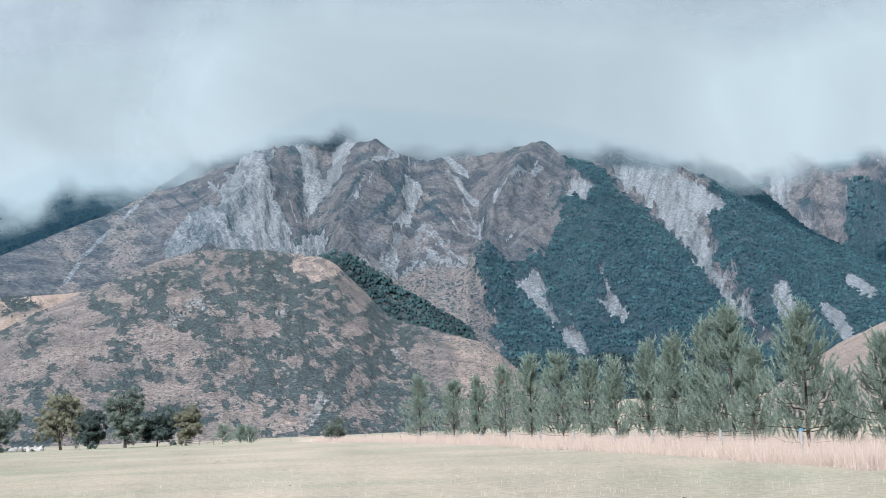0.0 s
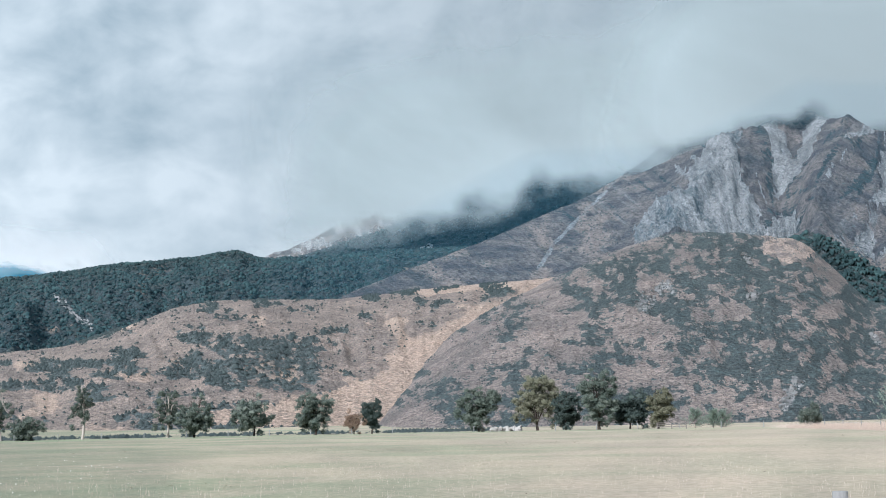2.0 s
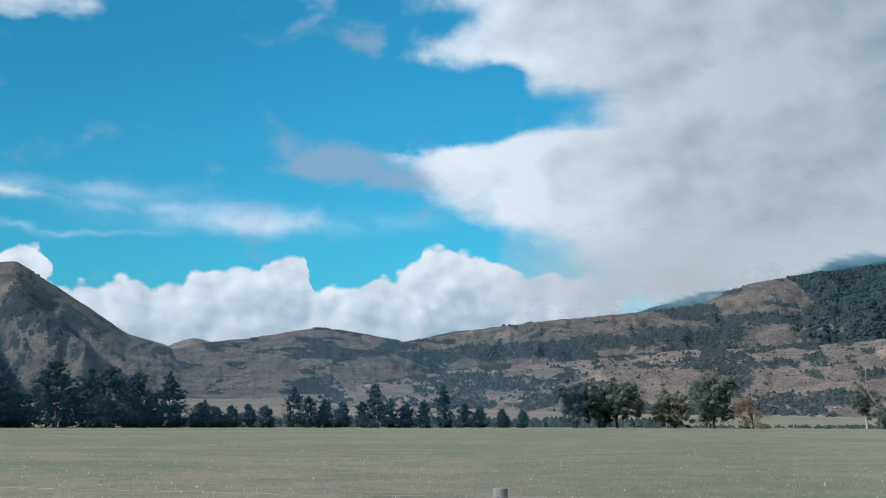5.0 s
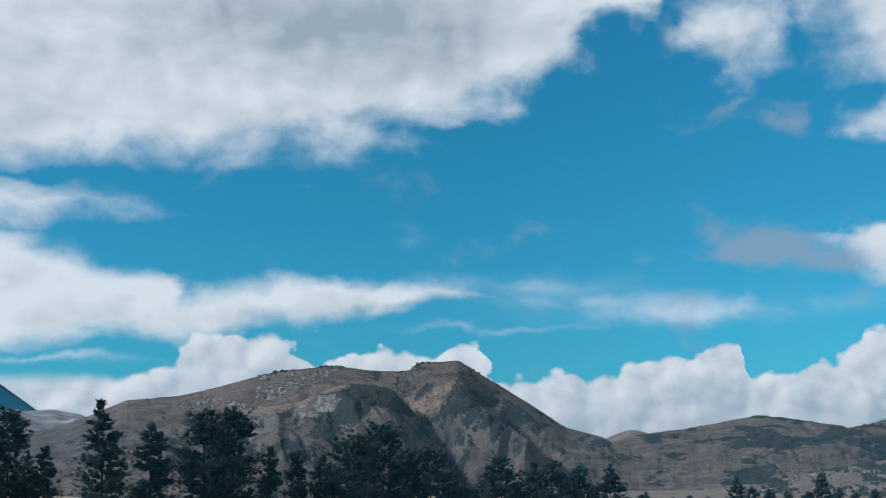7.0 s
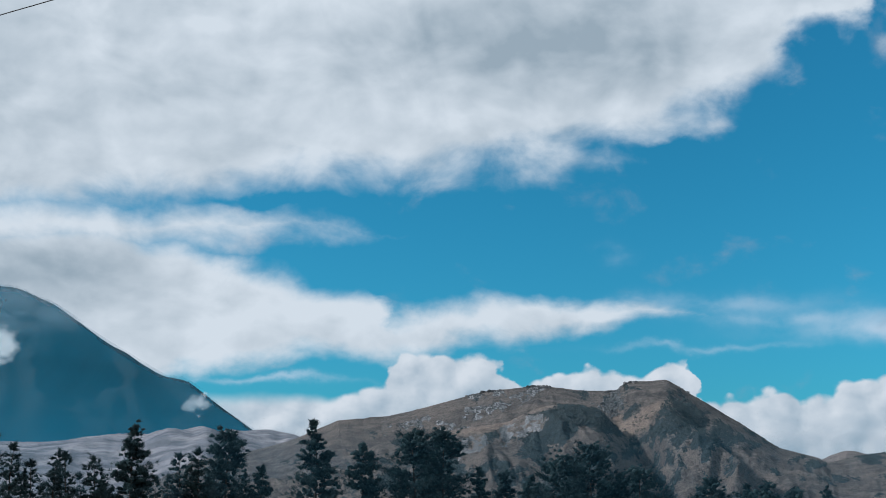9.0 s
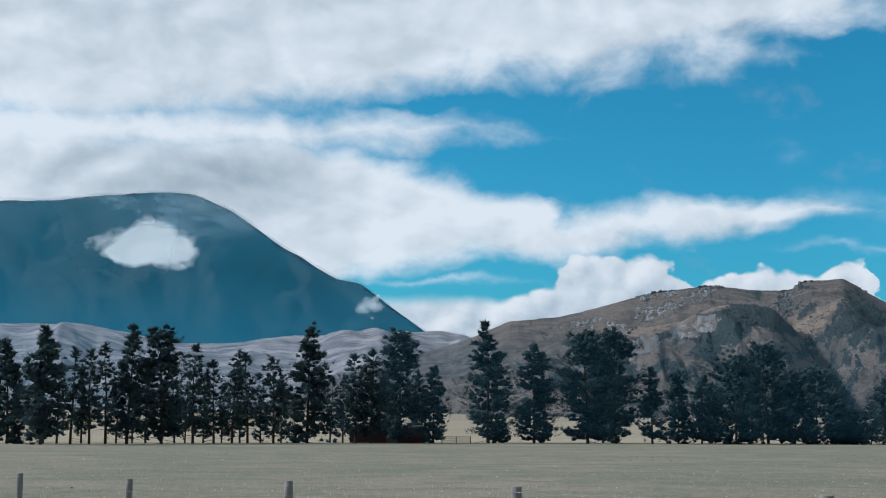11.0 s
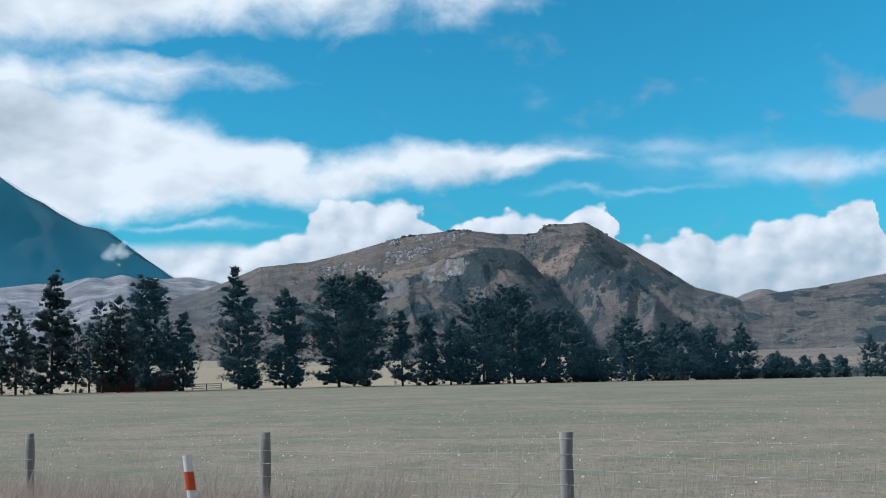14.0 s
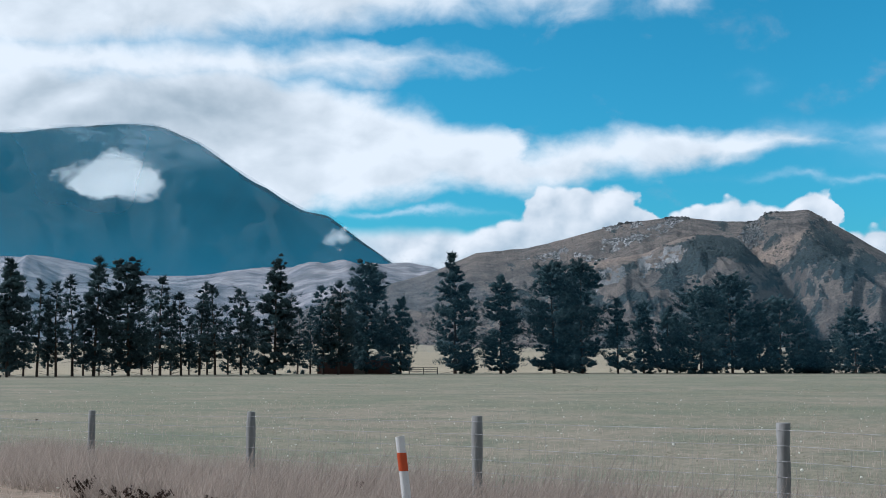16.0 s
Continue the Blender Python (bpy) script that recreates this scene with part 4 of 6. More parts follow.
ridge.masks["scrub"] = ridge.masks["scrub"] * (0.62 + 0.38 * np.clip((ridge.nf - 0.32) * 4.5, 0, 1))
ridge.finish()

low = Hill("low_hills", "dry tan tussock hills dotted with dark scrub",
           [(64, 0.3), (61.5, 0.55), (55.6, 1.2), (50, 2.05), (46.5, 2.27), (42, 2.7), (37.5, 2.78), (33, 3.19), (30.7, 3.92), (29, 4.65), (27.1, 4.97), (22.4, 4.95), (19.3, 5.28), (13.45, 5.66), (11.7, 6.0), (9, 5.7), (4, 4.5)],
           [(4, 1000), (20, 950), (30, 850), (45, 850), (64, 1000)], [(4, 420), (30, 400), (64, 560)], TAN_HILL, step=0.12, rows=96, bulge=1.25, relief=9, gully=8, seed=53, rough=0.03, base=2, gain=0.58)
low.paint("scrub", np.clip((fbm(low.az * 0.75, low.el * 2.4, 6, 133, 0.62) - 0.53) * 14, 0, 1), 0.95)
low.paint("scrub", np.clip((fbm(low.az * 0.5 + 7, low.el * 1.3, 4, 3) - 0.56) * 12, 0, 1) * (low.el < 3.6), 0.85)
field = [(29, 0.3), (23.4, 1.2), (19.3, 2.5), (18.9, 1.8), (17.6, -0.2), (20.3, -0.2), (23.4, -0.2)]
low.clear("scrub", inside(field, low.ja, low.je))
low.paint("bare", inside(field, low.ja, low.je), 0.95)
# sun patch along the crest, painted in as pale bare ground
low.paint("bare", inside([(19.9, 5.5), (12.0, 6.3), (13.4, 5.5), (16.2, 5.25), (19.3, 5.05)], low.ja, low.je), 0.95)
low.paint("bare", streak([(13.4, 5.7), (17.2, 3.95), (20.0, 2.4)], [0.45, 0.7], low.ja + (low.nz - 0.5) * 1.5, low.je), 0.8)
low.clear("scrub", streak([(13.4, 5.7), (17.2, 3.95), (20.0, 2.4)], [0.45, 0.7], low.ja + (low.nz - 0.5) * 1.5, low.je))
low.paint("bare", np.clip((0.45 - low.nz) * 6, 0, 1), 0.6)
low.masks["scrub"] = low.masks["scrub"] * (0.45 + 0.55 * np.clip((low.nf - 0.32) * 4.5, 0, 1))
low.masks["dots"] = np.clip((low.nf - 0.48) * 4, 0, 1) * (low.masks["scrub"] < 0.2) * (low.masks["bare"] < 0.8)
low.finish()

knoll = Hill("knoll", "rounded knoll with patchy dark scrub, tan grass and small outcrops",
             [(21.5, 0.2), (20.2, 1.6), (18, 3.5), (15.7, 4.83), (13.4, 5.8), (11.6, 6.55), (10, 7.05), (8.8, 7.25), (6.6, 7.1), (4.6, 6.8), (4.0, 6.5), (3.0, 5.5), (1.95, 4.3), (0.4, 3.85), (-1.6, 3.25), (-2.6, 2.55), (-3.4, 1.7), (-6, 0.3)],
             [(-6, 520), (4, 640), (9, 680), (21.5, 560)], [(-6, 350), (21.5, 345)], NEAR_HILL, step=0.08, rows=110, bulge=1.2, relief=4, gully=12, seed=61, rough=0.05, base=0, width=0.3, gain=0.58)
knoll.paint("scrub", np.clip((knoll.nz - 0.40) * 5.0 + 0.35 + np.clip((9 - knoll.az) / 16, -0.28, 0.3) + 0.25 * np.clip((3.6 - knoll.el) / 2.5, 0, 1) * (knoll.az < 13), 0, 1) * (0.35 + 0.65 * np.clip((knoll.nf - 0.3) * 4, 0, 1)), 0.85)
# golden sunlight on the crest's right end, painted into the grass colour
gold = inside([(5.89, 7.2), (4.1, 7.0), (3.6, 6.1), (4.8, 5.82), (5.68, 6.29)], knoll.ja, knoll.je)
knoll.clear("scrub", gold * 0.7)
knoll.paint("bare", gold * np.clip((knoll.nf - 0.25) * 3, 0, 1), 0.75)
knoll.paint("bare", np.clip((0.42 - knoll.nz) * 6, 0, 1), 0.42)
for line, w in (([(10.5, 4.3), (9.5, 5.2)], [0.35]), ([(6.4, 4.6), (6.1, 4.6)], [0.2]), ([(10.7, 3.7), (10.6, 3.6)], [0.12]), ([(6.3, 6.1), (6.2, 6.0)], [0.18]), ([(5.2, 0.5), (4.7, 1.3)], [0.35]), ([(1.8, 2.9), (1.2, 2.4)], [0.2])):
    knoll.paint("stone", streak(line, w, knoll.ja, knoll.je) * np.clip((knoll.nf - 0.3) * 4, 0, 1), 0.8)
knoll.clear("scrub", 0.55 * np.clip((1.2 - knoll.az) / 1.5, 0, 1) * (knoll.el > 1.2))
knoll.paint("bare", np.clip((0.8 - knoll.az) / 1.5, 0, 1) * (knoll.nz > 0.42), 0.55)
knoll.finish()

spur = Hill("wooded_spur", "dark wooded spur behind the knoll", [(8, 5.8), (5.5, 6.4), (4.7, 6.75), (4.2, 6.98), (3.6, 6.95), (2.64, 6.35), (1.68, 5.6), (0.47, 4.8), (-0.4, 4.3), (-1.0, 4.0), (-1.6, 3.2), (-4, 1.5)], 820, 640, NEAR_HILL, step=0.108, rows=40, bulge=1.0, relief=3, seed=65, base=0)
spur.paint("wood", (spur.az < 5.2) & (spur.az > -1.3))
spur.paint("scrub", spur.az < 5.5)
spur.finish()

east = Hill("brown_hill", "pale brown grass hill at the foot of the mountain", [(-11.5, 0.0), (-13.1, 1.1), (-15.3, 2.5), (-17.2, 3.3), (-22, 4.2)], 700, 330, NEAR_HILL, step=0.108, rows=48, bulge=1.2, relief=6, seed=67, base=0)
east.paint("bare", np.ones_like(east.z), 0.6)
east.finish()

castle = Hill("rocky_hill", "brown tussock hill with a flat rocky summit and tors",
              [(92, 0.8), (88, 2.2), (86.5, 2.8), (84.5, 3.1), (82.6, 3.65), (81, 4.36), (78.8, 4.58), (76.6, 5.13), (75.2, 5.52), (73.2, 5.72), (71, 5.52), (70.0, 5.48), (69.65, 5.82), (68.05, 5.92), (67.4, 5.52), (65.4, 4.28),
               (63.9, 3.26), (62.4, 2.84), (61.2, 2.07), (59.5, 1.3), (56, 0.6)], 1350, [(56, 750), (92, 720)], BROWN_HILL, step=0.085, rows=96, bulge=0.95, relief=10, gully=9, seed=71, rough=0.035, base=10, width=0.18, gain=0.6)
for line, w, h in (([(68.9, 5.5), (68.3, 4.7), (67.9, 4.0), (66.6, 2.6), (65.6, 1.5)], 1.1, 20), ([(70.1, 5.0), (69.7, 4.2), (68.6, 2.6), (67.6, 1.2)], 0.8, -16), ([(66.9, 4.8), (65.6, 3.2), (64.4, 1.8)], 0.7, -16),
                   ([(65.6, 4.0), (64.2, 2.6), (63.2, 1.6)], 0.5, 10), ([(66.6, 3.8), (65.3, 2.4)], 0.35, 8), ([(77.5, 4.4), (78.5, 3.4), (79.5, 2.4)], 0.8, -14), ([(81.5, 3.8), (82.5, 2.8)], 0.8, 10)):
    castle.fold(line, w, h)
# shade on the right-hand face is painted through the scrub mask
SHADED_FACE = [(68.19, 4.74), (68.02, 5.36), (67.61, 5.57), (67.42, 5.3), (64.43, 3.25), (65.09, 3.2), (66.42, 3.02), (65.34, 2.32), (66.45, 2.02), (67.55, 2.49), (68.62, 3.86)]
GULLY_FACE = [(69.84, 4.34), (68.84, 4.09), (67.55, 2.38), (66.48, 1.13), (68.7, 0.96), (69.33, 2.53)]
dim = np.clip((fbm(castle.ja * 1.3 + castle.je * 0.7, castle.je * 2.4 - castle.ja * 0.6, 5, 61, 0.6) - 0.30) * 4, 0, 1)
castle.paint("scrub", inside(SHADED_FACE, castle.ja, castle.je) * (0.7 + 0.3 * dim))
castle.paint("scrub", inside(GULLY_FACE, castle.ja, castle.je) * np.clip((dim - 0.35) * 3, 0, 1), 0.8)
castle.paint("scrub", np.clip((fbm((castle.az + castle.el * 0.75) * 0.9, (castle.el - castle.az * 0.5) * 1.6, 6, 191, 0.62) - 0.54) * 9, 0, 1) * (castle.az < 70.5), 0.8)
castle.paint("scrub", np.clip((castle.nz - 0.54) * 6, 0, 1) * dim, 0.6)
castle.paint("cliff", streak([(69.98, 5.79), (69.93, 5.23), (70.28, 4.79), (70.01, 4.56)], [0.30, 0.30, 0.22], castle.ja, castle.je), 0.8)
castle.paint("stone", streak([(69.98, 5.79), (69.93, 5.23), (70.28, 4.79), (70.01, 4.56)], [0.30, 0.30, 0.22], castle.ja, castle.je) * np.clip(0.55 + (castle.nf - 0.5) * 3, 0, 1), 0.9)
for line, w in (([(75.87, 4.64), (74.65, 4.96), (73.86, 5.21), (72.88, 5.64)], [0.30, 0.34, 0.26]), ([(75.88, 5.27), (75.31, 5.48), (74.42, 5.51)], [0.16, 0.14]), ([(79.35, 3.81), (78.46, 4.1), (77.46, 4.31)], [0.18, 0.18]), ([(76.9, 4.21), (75.56, 4.06)], [0.14])):
    castle.paint("stone", streak(line, w, castle.ja, castle.je) * np.clip((castle.nf - 0.38) * 6, 0, 1), 0.85)
castle.paint("bare", np.clip((0.5 - castle.nz) * 5, 0, 1), 0.3)
# tan ridge below the summit, its sunlight painted in as bare ground
castle.paint("bare", streak([(69.84, 4.29), (68.94, 4.54), (68.03, 4.91)], [0.5, 0.4], castle.ja, castle.je), 0.7)
castle.masks["scrub"] = castle.masks["scrub"] * (0.45 + 0.55 * np.clip((castle.nf - 0.32) * 4.5, 0, 1))
castle.finish()

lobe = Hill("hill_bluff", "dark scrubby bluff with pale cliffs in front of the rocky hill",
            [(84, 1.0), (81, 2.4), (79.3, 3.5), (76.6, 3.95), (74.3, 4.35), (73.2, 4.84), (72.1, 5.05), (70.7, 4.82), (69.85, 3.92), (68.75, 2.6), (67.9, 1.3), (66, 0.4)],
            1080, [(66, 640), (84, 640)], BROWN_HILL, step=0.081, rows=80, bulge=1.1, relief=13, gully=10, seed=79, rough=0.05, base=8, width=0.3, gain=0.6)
lobe.paint("scrub", np.clip((lobe.nz - np.interp(lobe.el, [1.5, 3.6, 4.4], [0.46, 0.36, 0.15])) * 6, 0, 1), 1.0)
for face in ([(74.75, 4.22), (73.99, 4.47), (72.82, 4.67), (72.69, 4.36), (73.05, 4.01), (73.44, 3.93), (73.67, 3.71), (74.11, 3.76), (74.39, 3.36), (74.63, 3.5)], [(76.35, 3.58), (75.79, 3.84), (75.17, 3.83), (75.08, 3.44), (75.31, 3.07), (75.69, 3.12), (75.9, 2.86), (76.3, 3.0)]):
    c = inside(face, lobe.az * 0.5 + lobe.ja * 0.5, lobe.el * 0.5 + lobe.je * 0.5) * np.clip(0.5 + (fbm(lobe.ja * 5, lobe.je * 1.5, 4, 33) - 0.30) * 3, 0, 1)
    lobe.paint("stone", c * np.clip(0.35 + (lobe.nf - 0.36) * 5, 0, 1), 0.8)
    lobe.paint("cliff", c, 0.7)
    lobe.clear("scrub", c)
tan_top = streak([(77.58, 3.78), (75.56, 4.01), (73.99, 4.54), (72.4, 5.11)], [0.22, 0.22, 0.16], lobe.ja, lobe.je)
lobe.clear("scrub", tan_top)
lobe.paint("bare", tan_top, 0.6)
lobe.masks["scrub"] = lobe.masks["scrub"] * (0.7 + 0.3 * np.clip((lobe.nf - 0.32) * 4.5, 0, 1))
for line, w, h in (([(72.3, 5.0), (71.2, 3.9), (70.2, 2.2)], 0.9, 9), ([(73.4, 4.4), (72.4, 3.0), (71.6, 1.6)], 0.9, -8), ([(75.0, 3.6), (74.0, 2.4), (73.4, 1.4)], 0.9, 6), ([(76.9, 3.6), (76.0, 2.2)], 0.9, -6)):
    lobe.fold(line, w, h)
lobe.finish()

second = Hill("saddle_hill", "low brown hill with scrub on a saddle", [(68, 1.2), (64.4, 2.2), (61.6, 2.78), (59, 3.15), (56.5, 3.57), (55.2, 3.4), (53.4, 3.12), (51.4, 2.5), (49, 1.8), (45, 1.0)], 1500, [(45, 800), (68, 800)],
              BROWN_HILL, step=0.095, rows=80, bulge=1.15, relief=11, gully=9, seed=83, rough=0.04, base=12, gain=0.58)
second.paint("scrub", np.clip((fbm(second.az * 0.6, second.el * 2.4, 6, 173, 0.62) - 0.45) * 10, 0, 1), 1.0)
second.masks["scrub"] = second.masks["scrub"] * (0.45 + 0.55 * np.clip((second.nf - 0.32) * 4.5, 0, 1))
second.finish()
far_bump = Hill("far_knob", "small far knob on the skyline", [(63.3, 2.4), (62.0, 2.95), (61.3, 3.12), (60.6, 2.95), (59.6, 2.5)], 1900, 1500, NEAR_HILL, step=0.135, rows=24, bulge=1.3, relief=3, seed=85, base=30)
far_bump.finish()

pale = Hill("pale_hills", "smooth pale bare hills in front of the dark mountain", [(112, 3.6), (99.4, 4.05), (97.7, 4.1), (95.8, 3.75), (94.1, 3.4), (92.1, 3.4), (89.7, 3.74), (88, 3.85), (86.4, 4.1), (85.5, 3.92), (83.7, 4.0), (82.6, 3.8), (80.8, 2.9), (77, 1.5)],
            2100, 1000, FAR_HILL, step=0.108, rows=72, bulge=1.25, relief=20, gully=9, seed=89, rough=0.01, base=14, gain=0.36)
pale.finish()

dark = Hill("dark_mountain", "big smooth mountain with cloud shade painted into its dark slope", [(125, 7.0), (108, 8.2), (99.5, 8.7), (97.4, 8.98), (95, 9.23), (93.5, 9.2), (92, 8.6), (89.8, 7.1), (87.8, 6.0), (86.9, 5.85), (85.5, 4.8), (84.2, 3.9), (80, 1.6)],
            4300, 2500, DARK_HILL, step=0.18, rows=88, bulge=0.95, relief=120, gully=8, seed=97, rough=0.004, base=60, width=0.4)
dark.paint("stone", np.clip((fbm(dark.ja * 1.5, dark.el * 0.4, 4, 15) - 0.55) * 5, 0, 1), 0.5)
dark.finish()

blue_hills = Hill("far_blue_ridge", "far blue ridge under the cloud", [(62.5, 1.8), (60.5, 2.85), (59.5, 2.8), (57, 2.2), (53, 2.8), (51.9, 3.3), (50.5, 3.5), (49.3, 3.35), (47.5, 3.3), (45, 3.8), (43, 4.45), (41.4, 4.9), (40.2, 5.0), (39.0, 4.7), (38, 5.3), (36.5, 6.0), (35.2, 6.3), (33.8, 6.0), (32, 5.2), (29, 4.5)],
                  4400, 3200, DARK_HILL, step=0.162, rows=48, bulge=1.0, relief=80, gully=7, seed=101, rough=0.03, base=100)
blue_hills.finish()


# ---- cloud, mist and painted haze sheets in front of the mountains ----
def veil(name, label, az0, az1, d, el0, el1, fade, mat, cols=180, rows=60, tilt=0.01):
    a, e = np.meshgrid(np.linspace(az0, az1, cols), np.linspace(el0, el1, rows))
    dd = (d(a) if callable(d) else d) * (1 + tilt * (e - el0))
    f = np.clip(fade(a, e), 0, 1)
    me = mesh_of(name, polar(a, dd, EYE + dd * np.tan(np.radians(e))), grid_faces(rows, cols), mat, True, {"fade": f})
    return tagged(new(name, me), label, "cloud", kind="structure")


def ramp(x, a, b):
    t = np.clip((x - a) / (b - a), 0, 1)
    return t * t * (3 - 2 * t)


def deck(a, e):
    base = np.interp(a, [-26, -17.6, -15, -12.6, -9.7, -5.4, -3, 1.5, 3.0, 3.7, 4.6, 7.5, 9.3, 11.8, 14.5, 16.9, 20.1, 24.6, 27], [9.8, 10.2, 9.8, 9.5, 10.5, 11.1, 11.6, 11.7, 11.8, 12.3, 11.9, 11.8, 10.6, 9.8, 9.8, 9.2, 8.5, 7.5, 7.2])
    ragged = (fbm(a * 0.7, e * 1.0, 5, 13, 0.48) - 0.5) * 1.1
    side = ramp(a, 27, 20) * ramp(a, -27, -22)
    return 1.35 * ramp(e + ragged * 1.5, base - 1.5, base + 0.5) * ramp(e, base + 7.5, base + 2.0) * side * ramp(e, 6.0, 7.0)


veil("cloud_deck", "low grey stratus lying over the mountain tops", -27, 13, 1840, 6, 20, lambda a, e: deck(a, e) * ramp(a, 13, 8), STRATUS)
veil("cloud_deck", "low grey stratus over the forest shoulder", 5, 27, 2050, 6, 17, lambda a, e: deck(a, e) * ramp(a, 6, 11), STRATUS, 120, 50)
veil("cloud_puff", "small bright white cloud before the dark mountain", 92, 98.5, 2300, 5.6, 8.8,
     lambda a, e: 1.6 * ramp(1.15 - np.hypot((a - 95.2) / 2.3, (e - 7.1) / (1.05 - 0.15 * (e < 7.1))) + (fbm(a * 1.3, e * 1.8, 5, 3, 0.55) - 0.5) * 0.9, 0.10, 0.75), CUMULUS, 120, 80, 0.12)
veil("cloud_wisp", "wisp of cloud on the mountain shoulder", 85.3, 87.6, 2300, 4.2, 5.9,
     lambda a, e: ramp(1.0 - np.hypot((a - 86.4 + (e - 5) * 0.2) / 0.7, (e - 5.0) / 0.6) + (fbm(a * 2.5, e * 2.5, 5, 5) - 0.5) * 1.2, 0.2, 0.9) * 0.9, CUMULUS, 60, 60, 0.12)
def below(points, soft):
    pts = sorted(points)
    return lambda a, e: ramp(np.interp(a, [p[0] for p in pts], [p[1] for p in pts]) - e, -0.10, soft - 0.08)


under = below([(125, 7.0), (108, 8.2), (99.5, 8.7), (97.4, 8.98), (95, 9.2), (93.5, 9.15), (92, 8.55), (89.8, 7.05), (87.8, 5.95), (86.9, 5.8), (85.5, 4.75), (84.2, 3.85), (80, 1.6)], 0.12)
veil("summit_mist", "thin mist round the dark summit", 88, 120, 2400, 6.0, 11.5,
     lambda a, e: ramp(fbm(a * 0.45, e * 1.3, 5, 9, 0.6), 0.42, 0.75) * ramp(e, 7.2, 8.2) * ramp(e, 11.4, 9.6) * ramp(a, 89, 93) * 0.75 * under(a, e), MIDCLOUD, 200, 60)
# haze over each range is painted by a see-through tinted sheet
veil("valley_haze", "tinted sheet that puts blue haze over the dark mountain", 79, 122, 2420, -0.2, 9.5, lambda a, e: (0.50 + 0.26 * ramp(e, 6.5, 3)) * under(a, e), BLUE_HAZE, 150, 60, 0.0)
under_b = below([(62.5, 1.8), (60.5, 2.85), (59.5, 2.8), (57, 2.2), (53, 2.8), (51.9, 3.3), (50.5, 3.5), (49.3, 3.35), (47.5, 3.3), (45, 3.8), (43, 4.45), (41.4, 4.9), (40.2, 5.0), (39.0, 4.7), (38, 5.3), (36.5, 6.0), (35.2, 6.3), (33.8, 6.0), (32, 5.2), (29, 4.5)], 0.1)
veil("ridge_haze", "tinted sheet that puts blue haze over the far ridge", 29, 62, 3080, 0.5, 7, lambda a, e: 0.45 * under_b(a, e), BLUE_HAZE, 120, 50, 0.0)
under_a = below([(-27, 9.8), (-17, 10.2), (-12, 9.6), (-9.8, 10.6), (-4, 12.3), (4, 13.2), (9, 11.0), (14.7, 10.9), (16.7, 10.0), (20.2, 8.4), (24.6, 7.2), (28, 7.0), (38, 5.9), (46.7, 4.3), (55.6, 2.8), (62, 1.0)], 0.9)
veil("mountain_haze", "tinted sheet that puts thin blue haze over the mountain", -27, 62, 1030, -0.2, 13, lambda a, e: (0.04 + 0.07 * ramp(a, 27, 20) - 0.03 * ramp(a, 11, 6)) * under_a(a, e), HAZE, 160, 60, 0.0)
under_c = below([(92, 0.8), (88, 2.2), (86.5, 2.8), (84.5, 3.1), (82.6, 3.65), (81, 4.36), (78.8, 4.58), (76.6, 5.13), (75.2, 5.52), (73.2, 5.72), (71, 5.52), (70.0, 5.48), (69.65, 5.82), (68.05, 5.92), (67.4, 5.52), (65.4, 4.28), (63.9, 3.26), (62.4, 2.84), (59, 3.1), (56.5, 3.5), (53.4, 3.1), (49, 1.8), (45, 1.0)], 0.2)
veil("hill_haze", "tinted sheet that puts thin blue haze over the rocky hill", 45, 92, 600, 0.3, 6, lambda a, e: 0.07 * under_c(a, e), HAZE, 160, 60, 0.0)
# added bluish sheet that lightens the dark pines behind it
veil("field_haze", "tinted sheet added to lift the dark of the far pines", 46, 110, 228, -0.35, 4.9, lambda a, e: 0.075 * ramp(e, 4.8, 3.2) * ramp(e, -0.35, 0.0), HAZE, 60, 30, 0.0)
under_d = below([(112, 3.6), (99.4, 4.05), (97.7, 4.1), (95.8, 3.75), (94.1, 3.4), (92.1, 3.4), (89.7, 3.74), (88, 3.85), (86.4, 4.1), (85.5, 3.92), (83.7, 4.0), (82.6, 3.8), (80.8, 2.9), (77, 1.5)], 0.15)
veil("foothill_haze", "tinted sheet that puts blue haze over the pale foothills", 77, 122, 980, 0.2, 4.6, lambda a, e: (0.13 + 0.12 * ramp(a, 86, 97)) * under_d(a, e), HAZE, 110, 40, 0.0)
veil("ridge_cloud", "soft cloud along the far blue ridge", 30, 66, 3000, 1.5, 9,
     lambda a, e: ramp(e - np.interp(a, [30, 34, 36, 39, 43, 52, 60, 66], [5.3, 5.7, 5.4, 4.8, 4.3, 3.4, 2.6, 2.2]) + (fbm(a * 0.8, e * 1.2, 5, 19) - 0.5) * 2.2, -0.1, 0.9) * ramp(e, 8.5, 6.0) * ramp(a, 30, 33) * ramp(a, 50, 44) * 0.95, MIDCLOUD, 200, 60)


# ---- woods and scrub on the slopes ----
def wood_on(hill, count, size, name, label, mat, key="wood", tall=1.0, shapes=BLOBS, cut=0.3):
    P = hill.scatter(key, count, cut)
    if len(P):
        strew(name, label, "trees", P, size * (0.55 + 0.8 * rng.random(len(P)) ** 1.5), tall, mat, shapes)


wood_on(main, 25000, 2.15, "mountain_forest", "dense dark blue-green beech forest on the mountain", FOREST, shapes=TREETOPS, tall=0.85)
wood_on(behind, 1200, 6.0, "high_forest", "dark forest high on the mountain behind", FOREST, shapes=CROWNS)
wood_on(shoulder, 8500, 3.3, "shoulder_forest", "dark beech forest on the mountain shoulder", FOREST, shapes=TREETOPS, tall=0.85)
wood_on(ridge, 17000, 1.95, "ridge_forest", "dense dark beech forest on the long ridge", FOREST, shapes=TREETOPS, tall=0.9)
